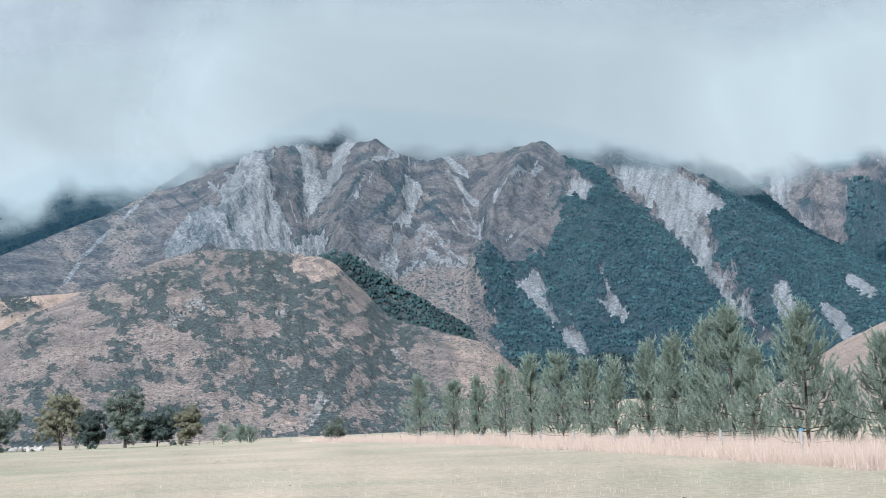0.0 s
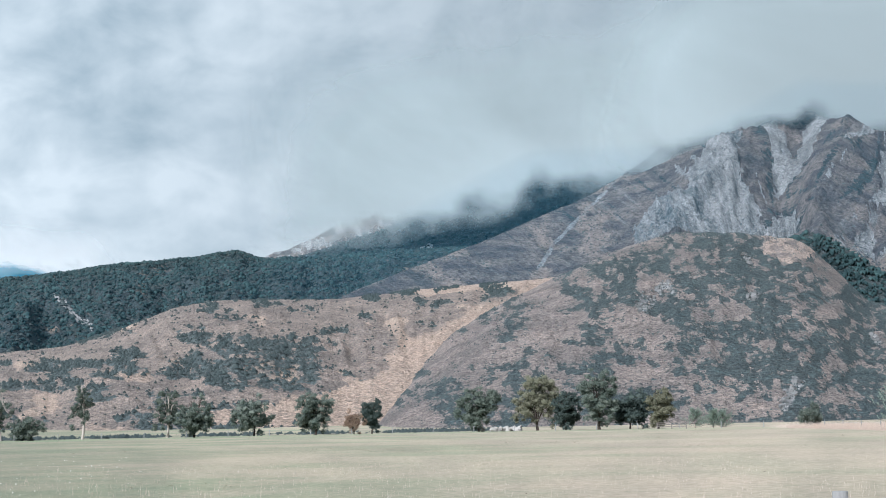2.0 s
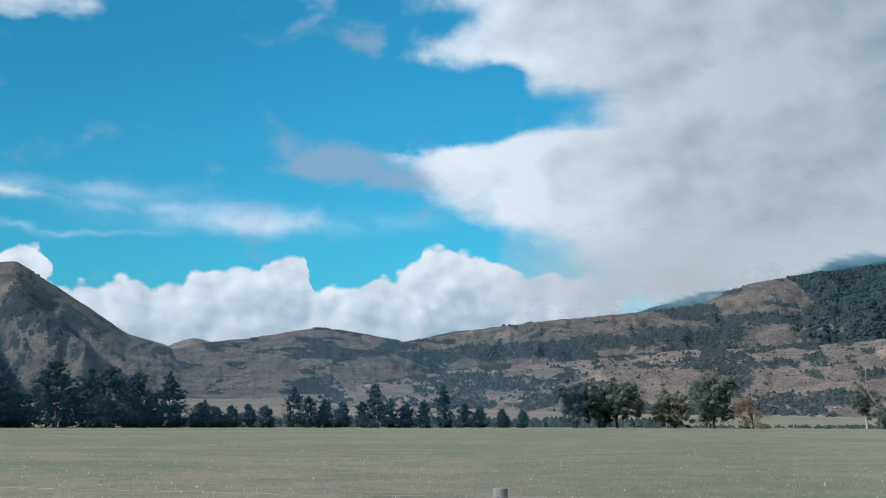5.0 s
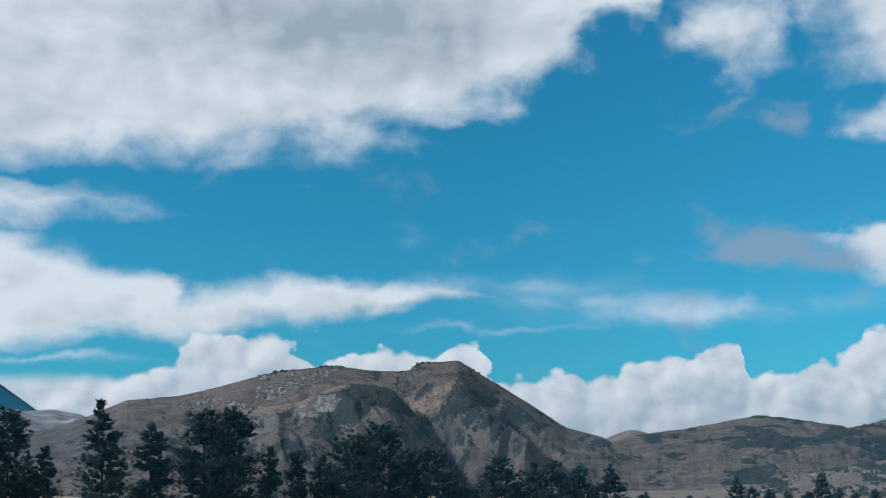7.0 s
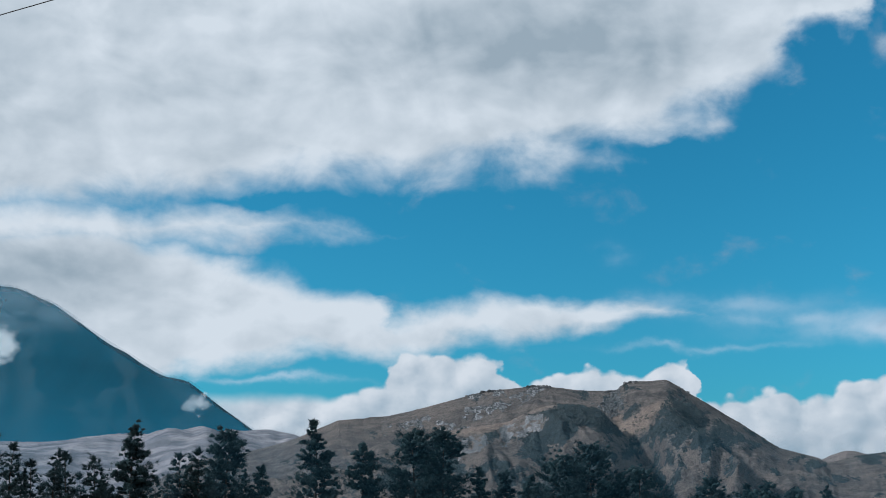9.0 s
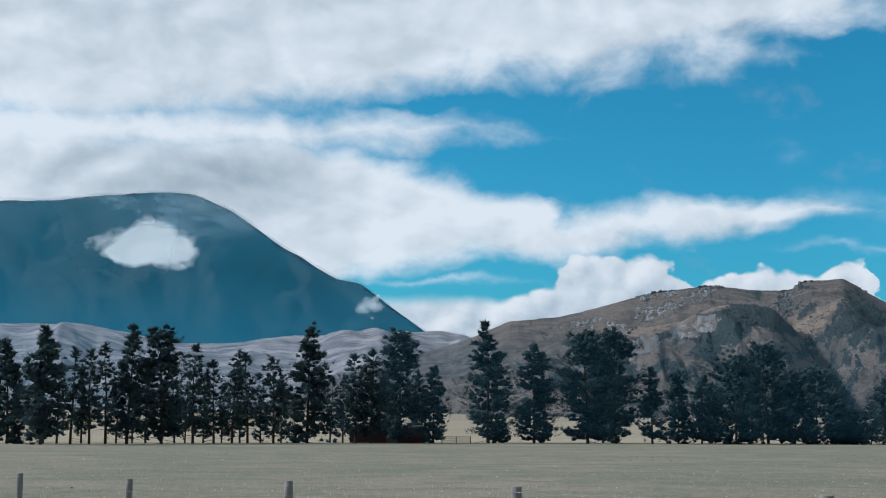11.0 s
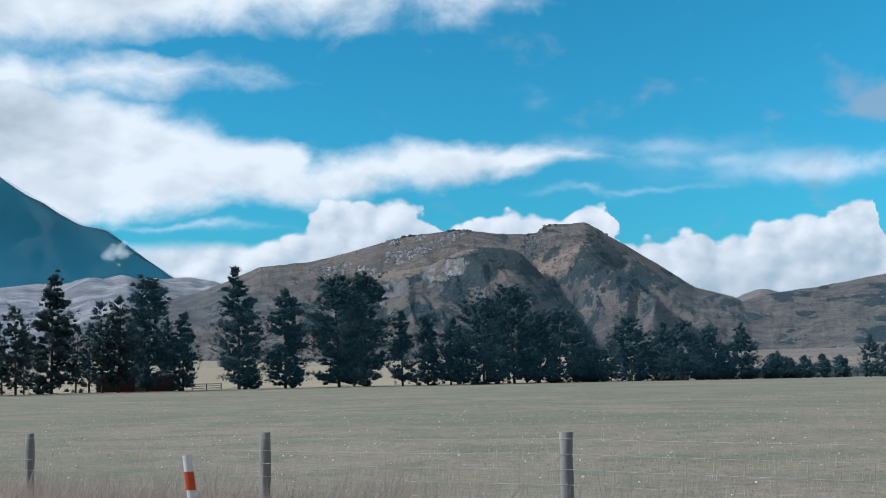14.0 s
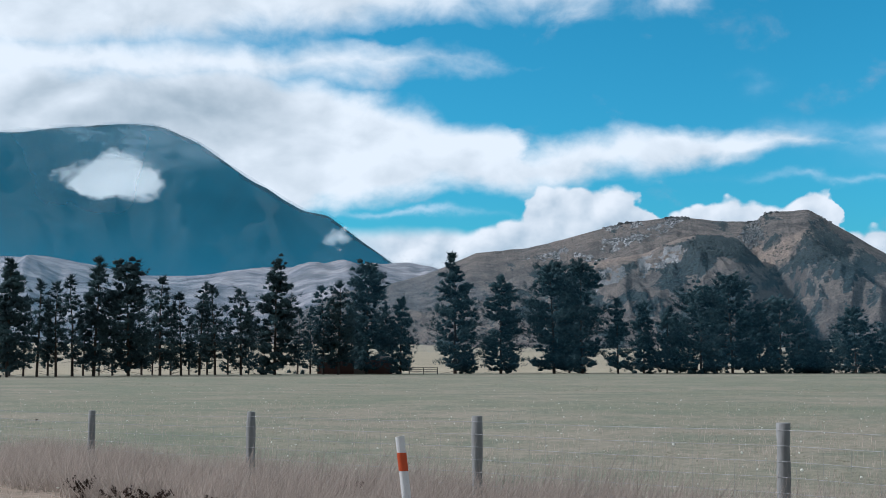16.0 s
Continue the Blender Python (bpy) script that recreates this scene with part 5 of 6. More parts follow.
wood_on(spur, 3600, 1.6, "spur_forest", "dark trees on the spur behind the knoll", FOREST, shapes=TREETOPS, tall=0.9)
wood_on(ridge, 10000, 1.7, "ridge_scrub", "dark scrub on the brown end of the ridge", HEATH, "scrub", 1.0, DOMES, 0.4)
wood_on(low, 15000, 0.85, "hill_scrub", "dark scrub bushes on the tan hills", HEATH, "scrub", 1.0, DOMES, 0.3)
wood_on(low, 2600, 0.62, "hill_shrubs", "scattered dark shrubs on the tan hills", HEATH, "dots", 1.0, DOMES, 0.1)
wood_on(knoll, 21000, 0.30, "knoll_scrub", "grey-green scrub bushes on the knoll", SCRUB, "scrub", 0.95, DOMES, 0.12)
# bushes also cover the face whose shade is painted as scrub
wood_on(castle, 8000, 0.8, "rocky_hill_scrub", "dark low scrub on the rocky hill", HEATH, "scrub", 0.8, DOMES, 0.35)
wood_on(lobe, 5000, 0.9, "bluff_scrub", "dark low scrub on the bluff", HEATH, "scrub", 0.8, DOMES, 0.3)
wood_on(second, 6500, 0.95, "saddle_scrub", "dark scrub on the saddle hill", HEATH, "scrub", 0.8, DOMES, 0.3)
wood_on(main, 5000, 1.2, "mountain_scrub", "scattered dark shrubs on the mountain slope", SCRUB, "bare", 0.9, DOMES, 0.2)
wood_on(main, 700, 1.1, "mountain_rocks", "grey rock and scree blocks on the mountain", SCREE_MAT, "stone", 0.7, PEBBLES, 0.7)
wood_on(castle, 520, 1.1, "summit_cliff", "grey rock of the cliff beside the summit", ROCK_MAT, "cliff", 1.1, PEBBLES, 0.2)
wood_on(castle, 1300, 0.75, "tors", "grey limestone tors on the rocky hill", ROCK_MAT, "stone", 0.8, PEBBLES, 0.2)
wood_on(knoll, 160, 0.75, "outcrops", "grey rock outcrops on the knoll", ROCK_MAT, "stone", 0.8, PEBBLES, 0.3)

# tors along the summit line of the rocky hill
P = []
for a0, a1, k in ((75.9, 74.6, 16), (73.6, 72.7, 16), (69.8, 69.2, 8), (67.6, 67.3, 6)):
    for a in np.linspace(a0, a1, k):
        col = int((a - castle.az[0, 0]) / (castle.az[0, 1] - castle.az[0, 0]))
        row = int(castle.el[:96, col].argmax())
        P.append(polar(a + rng.normal() * 0.03, castle.d[row, col] - 2 - rng.random() * 6, castle.z[row, col] - 1.6))
strew("summit_tors", "jagged grey tors on the skyline of the rocky hill", "rocks", np.array(P), 1.0 + 1.6 * rng.random(len(P)), 0.9, ROCK_MAT, PEBBLES)


# ---- trees ----
def along_stem(r, h, bend, n=7):
    t = np.linspace(0, 1, n)
    return np.stack([np.cumsum(r.normal(size=n) * bend) * t, np.cumsum(r.normal(size=n) * bend) * t, t * h], -1)


def lumps(P, S, flat, r, shapes):
    """Small lumpy masses joined into arrays."""
    pieces, pick = [], r.integers(0, len(shapes), len(P))
    for k, (V, F) in enumerate(shapes):
        q = np.flatnonzero(pick == k)
        if len(q):
            t = r.random(len(q)) * 6.283
            c, w = np.cos(t)[:, None], np.sin(t)[:, None]
            X = V[None, :, 0] * c - V[None, :, 1] * w
            Y = V[None, :, 0] * w + V[None, :, 1] * c
            L = np.stack([X, Y, np.broadcast_to(V[None, :, 2] * flat, X.shape)], -1) * S[q][:, None, None] + P[q][:, None]
            pieces.append((L.reshape(-1, 3), (F[None] + (np.arange(len(q)) * len(V))[:, None, None]).reshape(-1, 3)))
    return joined(pieces)


def on_stem(stem, t):
    return np.array([np.interp(t, np.linspace(0, 1, len(stem)), stem[:, i]) for i in range(3)])


def tall_pine(place, h, w, seed, clear=0.15, label="tall dark pine at the field's edge", open_crown=0.0, form="oval"):
    """Trunk with tiers of boughs that carry dense masses of needles."""
    r = np.random.default_rng(seed)
    ob = thing("pine_tree", place, label, "tree", "pine shelter belt", r.random() * 6)
    stem = along_stem(r, h, 0.010 * h)
    girth = 0.0155 * h
    wood_parts = [rod(stem, np.linspace(girth, girth * 0.12, len(stem)), 7)]
    for k in range(int(clear * h * 2.6)):
        t = clear * (0.3 + 0.75 * r.random())
        a, L = r.random() * 6.283, w * (0.3 + 0.6 * r.random())
        base = on_stem(stem, t)
        wood_parts.append(rod([base, base + np.array([np.cos(a) * L, np.sin(a) * L, -0.15 * L])], [girth * 0.14, 0.012], 4))
    masses, sizes, ways = [], [], []
    tiers = max(int(h * (1.25 if open_crown else 1.1)), 9)
    lobe_phase = r.random() * 50
    for k in range(tiers):
        t = min(clear + (1 - clear) * (k + 0.7 * r.random()) / tiers, 0.985)
        u = (t - clear) / (1 - clear)
        if form == "spire":
            shape = min(1.0, 0.6 + 2.0 * u) * (1.02 - u) ** 0.72
        elif form == "broad":
            shape = min(1.0, 0.62 + 1.3 * u) * (1.0 - u ** 3.2) ** 0.6
        else:
            shape = min(1.0, 0.66 + 1.5 * u) * (1.01 - u ** 1.35) ** 0.85
        base0 = on_stem(stem, t)
        for b in range(r.integers(5, 8) + (2 if w > 3.2 else 0)):
            if r.random() < open_crown:
                continue
            a = r.random() * 6.283
            base = base0 + (0, 0, r.normal() * 0.3)
            uneven = 0.62 + 0.75 * float(vnoise(lobe_phase + math.cos(a) * 1.3 + 3, math.sin(a) * 1.3 + t * h * 0.28, seed))
            L = max(w * shape * uneven * (0.72 + 0.38 * r.random()), 0.25)
            lift = r.uniform(-0.15, 0.34) + 0.65 * u * u
            d = np.array([np.cos(a), np.sin(a), lift])
            end = base + d * L
            wood_parts.append(rod([base, base + d * L * 0.5 + (0, 0, -0.05 * L), end], [girth * 0.20 * (1.1 - t), girth * 0.12 * (1.1 - t), 0.012], 3))
            m = max(int(L / 0.60), 1) + (0 if open_crown else 1)
            f = 1.0 - 0.72 * (np.arange(m) + 0.5 * r.random(m)) / m
            pts = base + d * L * f[:, None] + r.normal(size=(m, 3)) * (0.22, 0.22, 0.22) * min(L, 2.0) ** 0.5
            masses.append(pts)
            sizes.append((0.27 + 0.33 * r.random(m)) * (0.75 if open_crown else 1.0) * min(1.0, 0.55 + 0.3 * L))
            ways.append(np.tile(d * (0.7, 0.7, 0) + (0, 0, 0.45), (m, 1)))
    masses.append(stem[-1] - np.array([0, 0, 1.0]) * (np.arange(6) / 6.0 * 0.05 * h)[:, None])
    sizes.append(np.linspace(0.16, 0.34, 6))
    ways.append(np.tile((0.0, 0.0, 1.0), (6, 1)))
    P, S, D = np.concatenate(masses), np.concatenate(sizes), np.concatenate(ways)
    n = 11
    R = np.repeat(P, n, 0) + r.normal(size=(len(P) * n, 3)) * np.repeat(S, n)[:, None] * (0.42, 0.42, 0.30)
    Dn = np.repeat(D, n, 0) + r.normal(size=(len(R), 3)) * (0.42, 0.42, 0.30)
    needles = blades(R, 0.42 + 0.42 * r.random(len(R)), 0.07 + 0.07 * r.random(len(R)), 0, r, Dn)
    inner = np.hypot(P[:, 0], P[:, 1]) < 0.76 * w * (0.4 + 0.6 * r.random(len(P)))
    part("trunk", mesh_of("trunk", *joined(wood_parts), TRUNK, True), ob)
    part("crown", mesh_of("crown", *joined([lumps(P[inner], S[inner] * 0.95, 0.8, r, CROWNS), needles]), PINE), ob)
    return ob


def young_pine(place, h, w, seed, brown=False):
    """Young pine: a bushy crown of upswept shoots like bottle brushes, with candles at the top."""
    r = np.random.default_rng(seed)
    ob = thing("young_pine", place, "bushy young pine with a dead brown shoot in dry grass" if brown else "bushy young green pine in tall dry grass", "tree", "row of young pines", r.random() * 6)
    stem = along_stem(r, h * 0.93, 0.006 * h)
    wood_parts = [rod(stem, np.linspace(0.014 * h, 0.015, len(stem)), 6)]
    shoots = [(stem[-2], stem[-1] + (0, 0, 0.07 * h))]
    tiers = int(5 + h * 1.7)
    for k in range(tiers):
        t = 0.06 + 0.88 * (k + 0.6 * r.random()) / tiers
        base = on_stem(stem, t)
        reach = w * min(1.0, 0.86 + 0.9 * t) * min(1.0, (1.03 - t) / 0.78)
        for b in range(r.integers(4, 7)):
            a = r.random() * 6.283
            L = reach * (0.5 + 0.5 * r.random()) * (0.45 + 1.0 * float(vnoise(a * 0.9, t * h * 0.6, seed)))
            out = np.array([np.cos(a), np.sin(a), 0])
            mid, end = base + (out + (0, 0, 0.06 + 0.25 * t)) * L * 0.62, base + (out + (0, 0, 0.16 + 0.4 * t)) * L
            wood_parts.append(rod([base, mid, end], [0.020, 0.013, 0.006], 4))
            up = np.array([0, 0, 1.0])
            for f in (0.2, 0.4, 0.6, 0.8, 1.0):
                side = np.cross(out, up) * r.uniform(-0.5, 0.5)
                s0 = base + (end - base) * f
                tall = min(0.36 + 0.085 * h, 0.95) * r.uniform(0.6, 1.15)
                shoots.append((s0 - (out * 0.2 + side * 0.2) * tall * 0.5, s0 + (out * r.uniform(0.15, 0.5) + side + up * r.uniform(0.6, 1.15)) * tall))
    starts, ends = np.array([l[0] for l in shoots]), np.array([l[1] for l in shoots])
    size = np.linalg.norm(ends - starts, axis=1)
    fat = max(place.length / 60.0, 1.0) ** 0.7
    pick = np.repeat(np.arange(len(shoots)), np.maximum((size * 78 / fat ** 1.3).astype(int), 12))
    f = r.random((len(pick), 1))
    R = starts[pick] * (1 - f) + ends[pick] * f
    axis = ((ends - starts) / (size[:, None] + 1e-6))[pick]
    Dn = axis * 0.9 + r.normal(size=(len(R), 3)) * 0.42
    needles = blades(R, 0.13 + 0.10 * r.random(len(R)) + 0.03 * fat, (0.024 + 0.018 * r.random(len(R))) * fat, 0, r, Dn)
    part("trunk", mesh_of("trunk", *joined(wood_parts), TRUNK, True), ob)
    part("crown", mesh_of("crown", *needles, YOUNG), ob)
    if brown:
        R = stem[-1] + (0.12, 0.1, -0.16 * h) + r.normal(size=(420, 3)) * (0.10, 0.10, 0.30)
        tagged(part("dead_shoot", mesh_of("dead_shoot", *blades(R, 0.2 + 0.1 * r.random(420), 0.04 + 0.03 * r.random(420), 0, r, r.normal(size=(420, 3)) * 0.5 + (0, 0, 0.7)), RUST), ob, "dead rust-brown shoot"), kind="stuff")
    return ob


def leafy_tree(place, h, w, seed, mat, label, trunk_share=0.25, bark_mat=None, density=1.0, leaf=0.30, name="broadleaf_tree", group=""):
    """Trunk, forking limbs and a crown of many leafy masses with gaps between them."""
    r = np.random.default_rng(seed)
    ob = thing(name, place, label, "tree", group, r.random() * 6)
    fork = h * trunk_share
    wood_parts, tips = [], []
    stem = along_stem(r, max(fork, 0.4), 0.007 * h, 4)
    wood_parts.append(rod(stem, np.linspace(0.028 * h, 0.020 * h, 4), 7))
    for k in range(r.integers(6, 9)):
        a, up = r.random() * 6.283, 0.35 + 0.62 * r.random()
        out = w * (0.25 + 0.6 * r.random()) * (1.15 - 0.6 * up)
        end = np.array([np.cos(a) * out, np.sin(a) * out, fork + (h - fork) * up])
        mid = stem[-1] * 0.5 + end * 0.5 + (0, 0, 0.08 * h)
        wood_parts.append(rod([stem[-1], mid, end], [0.014 * h, 0.008 * h, 0.015], 5))
        tips += [mid, end]
        for j in range(3):
            e2 = end + r.normal(size=3) * (w * 0.30, w * 0.30, h * 0.12)
            wood_parts.append(rod([mid, (mid + e2) / 2 + (0, 0, 0.03 * h), e2], [0.006 * h, 0.004 * h, 0.01], 4))
            tips.append(e2)
    tips = np.array(tips)
    clumps = int(120 * density)
    c = tips[r.integers(0, len(tips), clumps)] + r.normal(size=(clumps, 3)) * (w * 0.30, w * 0.30, h * 0.09)
    c[:, 2] = np.clip(fork * 0.55 + (c[:, 2] - c[:, 2].min()) / np.ptp(c[:, 2]) * (h * 0.95 - fork * 0.55), 0, h)
    lim = w * np.sqrt(np.clip(1 - ((c[:, 2] / h - 0.45) / 0.56) ** 2, 0.1, 1))
    rad = np.hypot(c[:, 0], c[:, 1])
    c[:, :2] *= np.minimum(1, lim / (rad + 1e-6))[:, None]
    n = 54
    size = w * (0.10 + 0.13 * r.random(clumps))
    q = r.normal(size=(clumps, n, 3))
    q /= np.linalg.norm(q, axis=2, keepdims=True)
    R = (c[:, None] + q * size[:, None, None] * (0.65 + 0.5 * r.random((clumps, n, 1))) * (1, 1, 0.75)).reshape(-1, 3)
    Dn = q.reshape(-1, 3) * 0.6 + r.normal(size=(len(R), 3)) * 0.8
    leaves = blades(R, leaf * (0.7 + 0.6 * r.random(len(R))), leaf * (0.55 + 0.4 * r.random(len(R))), 0, r, Dn)
    part("trunk", mesh_of("trunk", *joined(wood_parts), bark_mat or TRUNK, True), ob)
    solid = joined([lumps(c, size * 0.72, 0.75, r, CROWNS), leaves]) if density > 0.5 else leaves
    part("crown", mesh_of("crown", *solid, mat), ob)
    return ob


def edge_at(az):
    return float(np.interp(az, az_g[:187], EDGE[0, :187]))


# shelter belt of tall pines: azimuth, elevation of the tip, half width in degrees, share of bare trunk
BELT = [(99.0, 3.88, 0.8, 0.2), (97.9, 3.08, 0.45, 0.3), (97.2, 3.03, 0.4, 0.3), (96.6, 3.32, 0.4, 0.3), (95.8, 4.03, 0.62, 0.2), (94.5, 3.79, 0.85, 0.2), (93.3, 3.3, 0.5, 0.25), (92.5, 2.71, 0.42, 0.3),
        (91.8, 3.05, 0.42, 0.3), (91.2, 3.01, 0.42, 0.3), (90.2, 2.84, 0.52, 0.25), (88.9, 4.03, 0.98, 0.1), (87.0, 2.98, 0.55, 0.25), (86.4, 3.2, 0.52, 0.25), (85.3, 3.83, 0.85, 0.2), (83.95, 2.54, 0.56, 0.15), (81.8, 4.33, 0.94, 0.1)]
BELT_B = [(80.0, 3.48, 0.85, 0.12), (77.9, 3.88, 0.95, 0.12), (76.8, 3.92, 0.95, 0.12), (75.4, 2.53, 0.5, 0.1), (74.4, 2.41, 0.63, 0.1), (73.5, 2.19, 0.56, 0.1), (72.2, 2.95, 0.88, 0.08), (71.0, 3.38, 0.88, 0.08), (70.0, 2.28, 0.56, 0.1),
          (69.2, 2.42, 0.7, 0.08), (68.5, 1.47, 0.5, 0.06), (67.8, 0.8, 0.56, 0.05), (66.4, 2.12, 0.85, 0.06), (65.2, 1.78, 0.56, 0.08), (64.4, 1.88, 0.88, 0.06), (63.4, 1.72, 0.78, 0.06), (62.2, 1.53, 0.72, 0.06)]
BROAD_PINES = (94.5, 85.3, 77.9, 76.8, 72.2, 71.0, 69.2)
for i, (az, el, half, clear) in enumerate(BELT + BELT_B):
    d = edge_at(az) + 4 + 9 * ((i * 0.618) % 1)
    thin = half < 0.56 and clear > 0.2
    tall_pine(spot(az, d, -0.1), EYE + d * math.tan(radians(el)), d * math.tan(radians(half)) * (1.8 if thin else 1.4), 200 + i, clear * (0.5 if thin else 0.4),
              "slender dark pine with a bare lower trunk in the shelter belt" if thin else "tall dark pine at the field's edge", 0.06 if thin else 0.0, "spire" if thin else "broad" if az in BROAD_PINES else "oval")
for i, (az, el, half) in enumerate([(100.2, 3.4, 0.8), (98.4, 2.5, 0.35), (95.1, 2.4, 0.4), (88.0, 2.1, 0.4), (85.9, 2.2, 0.6), (84.6, 2.3, 0.5), (77.3, 2.6, 0.9), (73.0, 1.7, 0.6), (71.6, 2.6, 0.9), (70.5, 1.9, 0.6),
                                    (97.5, 2.4, 0.3), (96.2, 2.3, 0.3), (98.9, 2.2, 0.35), (95.6, 1.6, 0.3), (93.6, 1.7, 0.35), (92.2, 1.8, 0.3), (89.9, 1.7, 0.3), (94.0, 2.5, 0.4), (92.9, 2.2, 0.3), (91.5, 2.3, 0.3), (90.7, 2.2, 0.3), (87.5, 2.2, 0.35),
                                    (68.0, 0.9, 0.6), (67.2, 1.1, 0.5), (65.8, 1.0, 0.6), (64.8, 1.2, 0.7), (63.9, 1.3, 0.8), (62.8, 0.9, 0.6)]):
    d = edge_at(az) + 20
    slim = half <= 0.4
    tall_pine(spot(az, d, -0.1), EYE + d * math.tan(radians(el)), d * math.tan(radians(half)) * (1.6 if slim else 1.25), 260 + i, 0.10 if slim else 0.08, "dark pine in the second rank of the shelter belt", 0.05 if slim else 0.0, "spire" if slim else "oval")
# smaller conifers farther along the field's edge
ROW = [(61.0, 0.3, 0.5), (60.4, 0.13, 0.36), (59.8, 0.2, 0.36), (59.1, 0.24, 0.28), (58.5, 0.2, 0.34), (57.4, 1.13, 0.42), (56.8, 0.58, 0.34), (56.2, 0.36, 0.36), (55.5, 0.36, 0.34), (54.7, 0.37, 0.34), (54.2, 1.23, 0.46),
       (53.6, 0.48, 0.34), (52.95, 0.3, 0.34), (52.3, 0.37, 0.31), (51.5, 1.24, 0.36), (50.7, 0.27, 0.34), (50.1, 0.22, 0.31), (49.2, 0.09, 0.22), (48.4, 0.05, 0.2)]
for i, (az, el, half) in enumerate(ROW):
    d = edge_at(az) + 6 + 8 * ((i * 0.618) % 1)
    small = el < 0.9
    tall_pine(spot(az, d, -0.1), EYE + d * math.tan(radians(el + (0.22 if small else 0.05))), d * math.tan(radians(half)) * (1.35 if small else 1.3), 300 + i, 0.03, "small dark conifer at the field's far edge", 0.0, "oval" if small else "spire")

# broadleaf trees along the far edge: azimuth, tip, half width, kind
KINDS = {"grey": (LEAF, "grey-green leafy tree at the field's far edge", 0.16, None, 1.2), "dark": (DARKLEAF, "dark leafy tree at the field's far edge", 0.12, None, 1.3), "gold": (GOLD, "golden-green leafy tree at the field's far edge", 0.14, None, 1.2),
         "gum": (LEAF, "thin gum tree with a pale trunk", 0.36, PALE_TRUNK, 0.55), "rust": (RUST, "bare rust-coloured autumn shrub", 0.08, None, 0.45), "bush": (LEAF, "rounded grey-green bush at the field edge", 0.05, None, 0.8)}
BROAD = [(46.3, 1.55, 0.92, "dark"), (45.4, 1.3, 0.6, "dark"), (44.7, 1.6, 0.88, "grey"), (42.5, 1.02, 0.72, "gold"), (41.0, 1.8, 0.95, "grey"), (39.5, 1.0, 0.6, "rust"), (35.3, 1.63, 0.5, "gum"), (34.3, 0.5, 0.58, "bush"), (32.3, 1.73, 0.4, "gum"),
         (29.1, 1.45, 0.55, "gum"), (28.1, 1.32, 0.64, "grey"), (25.8, 1.27, 0.8, "grey"), (23.4, 1.3, 0.75, "grey"), (21.9, 0.6, 0.42, "rust"), (21.2, 1.0, 0.42, "dark"), (17.0, 1.4, 0.82, "grey"), (14.7, 1.8, 0.9, "gold"), (13.6, 1.15, 0.58, "dark"),
         (12.3, 2.05, 0.82, "grey"), (11.1, 1.15, 0.85, "dark"), (10.0, 1.18, 0.55, "gold"), (4.3, 0.5, 0.42, "bush")]
for i, (az, el, half, kind) in enumerate(BROAD):
    d = edge_at(az) + 4 + 8 * ((i * 0.618) % 1)
    mat, label, share, wood_mat, dens = KINDS[kind]
    leafy_tree(spot(az, d, -0.1), EYE + d * math.tan(radians(el)) + 0.3, d * math.tan(radians(half)) * 1.05, 400 + i, mat, label, share, wood_mat, dens, 0.30 if kind != "rust" else 0.24)

# young pines beyond the far fence
YOUNGS = [(0.9, 2.12, 0.72), (-0.43, 1.8, 0.67), (-1.43, 1.85, 0.56), (-2.46, 2.32, 0.72), (-3.48, 2.79, 0.63), (-4.71, 2.78, 0.85), (-5.8, 2.47, 0.63), (-6.8, 2.47, 0.58), (-8.04, 3.08, 0.67), (-9.15, 3.35, 0.72), (-10.27, 3.85, 0.76),
          (-11.29, 4.46, 1.0), (-12.04, 2.66, 0.67), (-14.05, 4.12, 1.3), (-15.44, 1.42, 0.58), (-16.9, 2.85, 1.15), (-19.5, 3.2, 1.2), (8.6, 0.34, 0.5), (7.9, 0.30, 0.4), (7.5, 0.25, 0.45)]
for i, (az, el, half) in enumerate(YOUNGS):
    d = float(np.interp(az, [-20, -14, -8.7, -5, 0.2, 4.5, 9], [56, 66, 92, 116, 172, 250, 262])) + 5 * ((i * 0.618) % 1)
    young_pine(spot(az, d, -0.05), EYE + d * math.tan(radians(el)) + 0.1, d * math.tan(radians(half)) * 1.7, 500 + i, i in (0, 3))

# scrub belt at the foot of the terrace
n = 4200
a = rng.uniform(16, 62, n)
dense = np.clip((fbm(a * 0.9, 0 * a, 4, 8) - 0.3) * 3, 0.15, 1)
keep = rng.random(n) < dense
a, n = a[keep], int(keep.sum())
P = polar(a, np.array([edge_at(x) for x in a]) + 16 + 55 * rng.random(n), 0.05)
m = 1700
b = rng.uniform(43, 64, m)
strew("field_edge_scrub", "dark low scrub behind the row of small conifers", "bushes", polar(b, np.array([edge_at(x) for x in b]) + 30 + 45 * rng.random(m), 0.05), 0.7 + 0.9 * rng.random(m) ** 2, 1.2, HEATH, DOMES)
strew("scrub_belt", "low dark scrub along the foot of the terrace", "bushes", P, 0.22 + 0.6 * rng.random(n) ** 2, 0.8, HEATH, DOMES)

# pale stones heaped at the field's edge
heap_ob = thing("stone_heap", spot(15.9, edge_at(15.9) + 6), "low heap of pale stones beside the trees", "stones")
V, F = PEBBLES[1]
stone_me = mesh_of("stone", V * 0.55, F, plain("pale_stone", (0.42, 0.41, 0.39), 0.9, 0, 0.5, 3.0))
for k in range(26):
    q = part("stone", stone_me, heap_ob)
    q.location = (rng.normal() * 1.9, rng.normal() * 0.9, 0.12 + 0.35 * rng.random())
    q.rotation_euler = tuple(rng.random(3) * 6)
    q.scale = tuple(0.6 + 0.7 * rng.random(3))


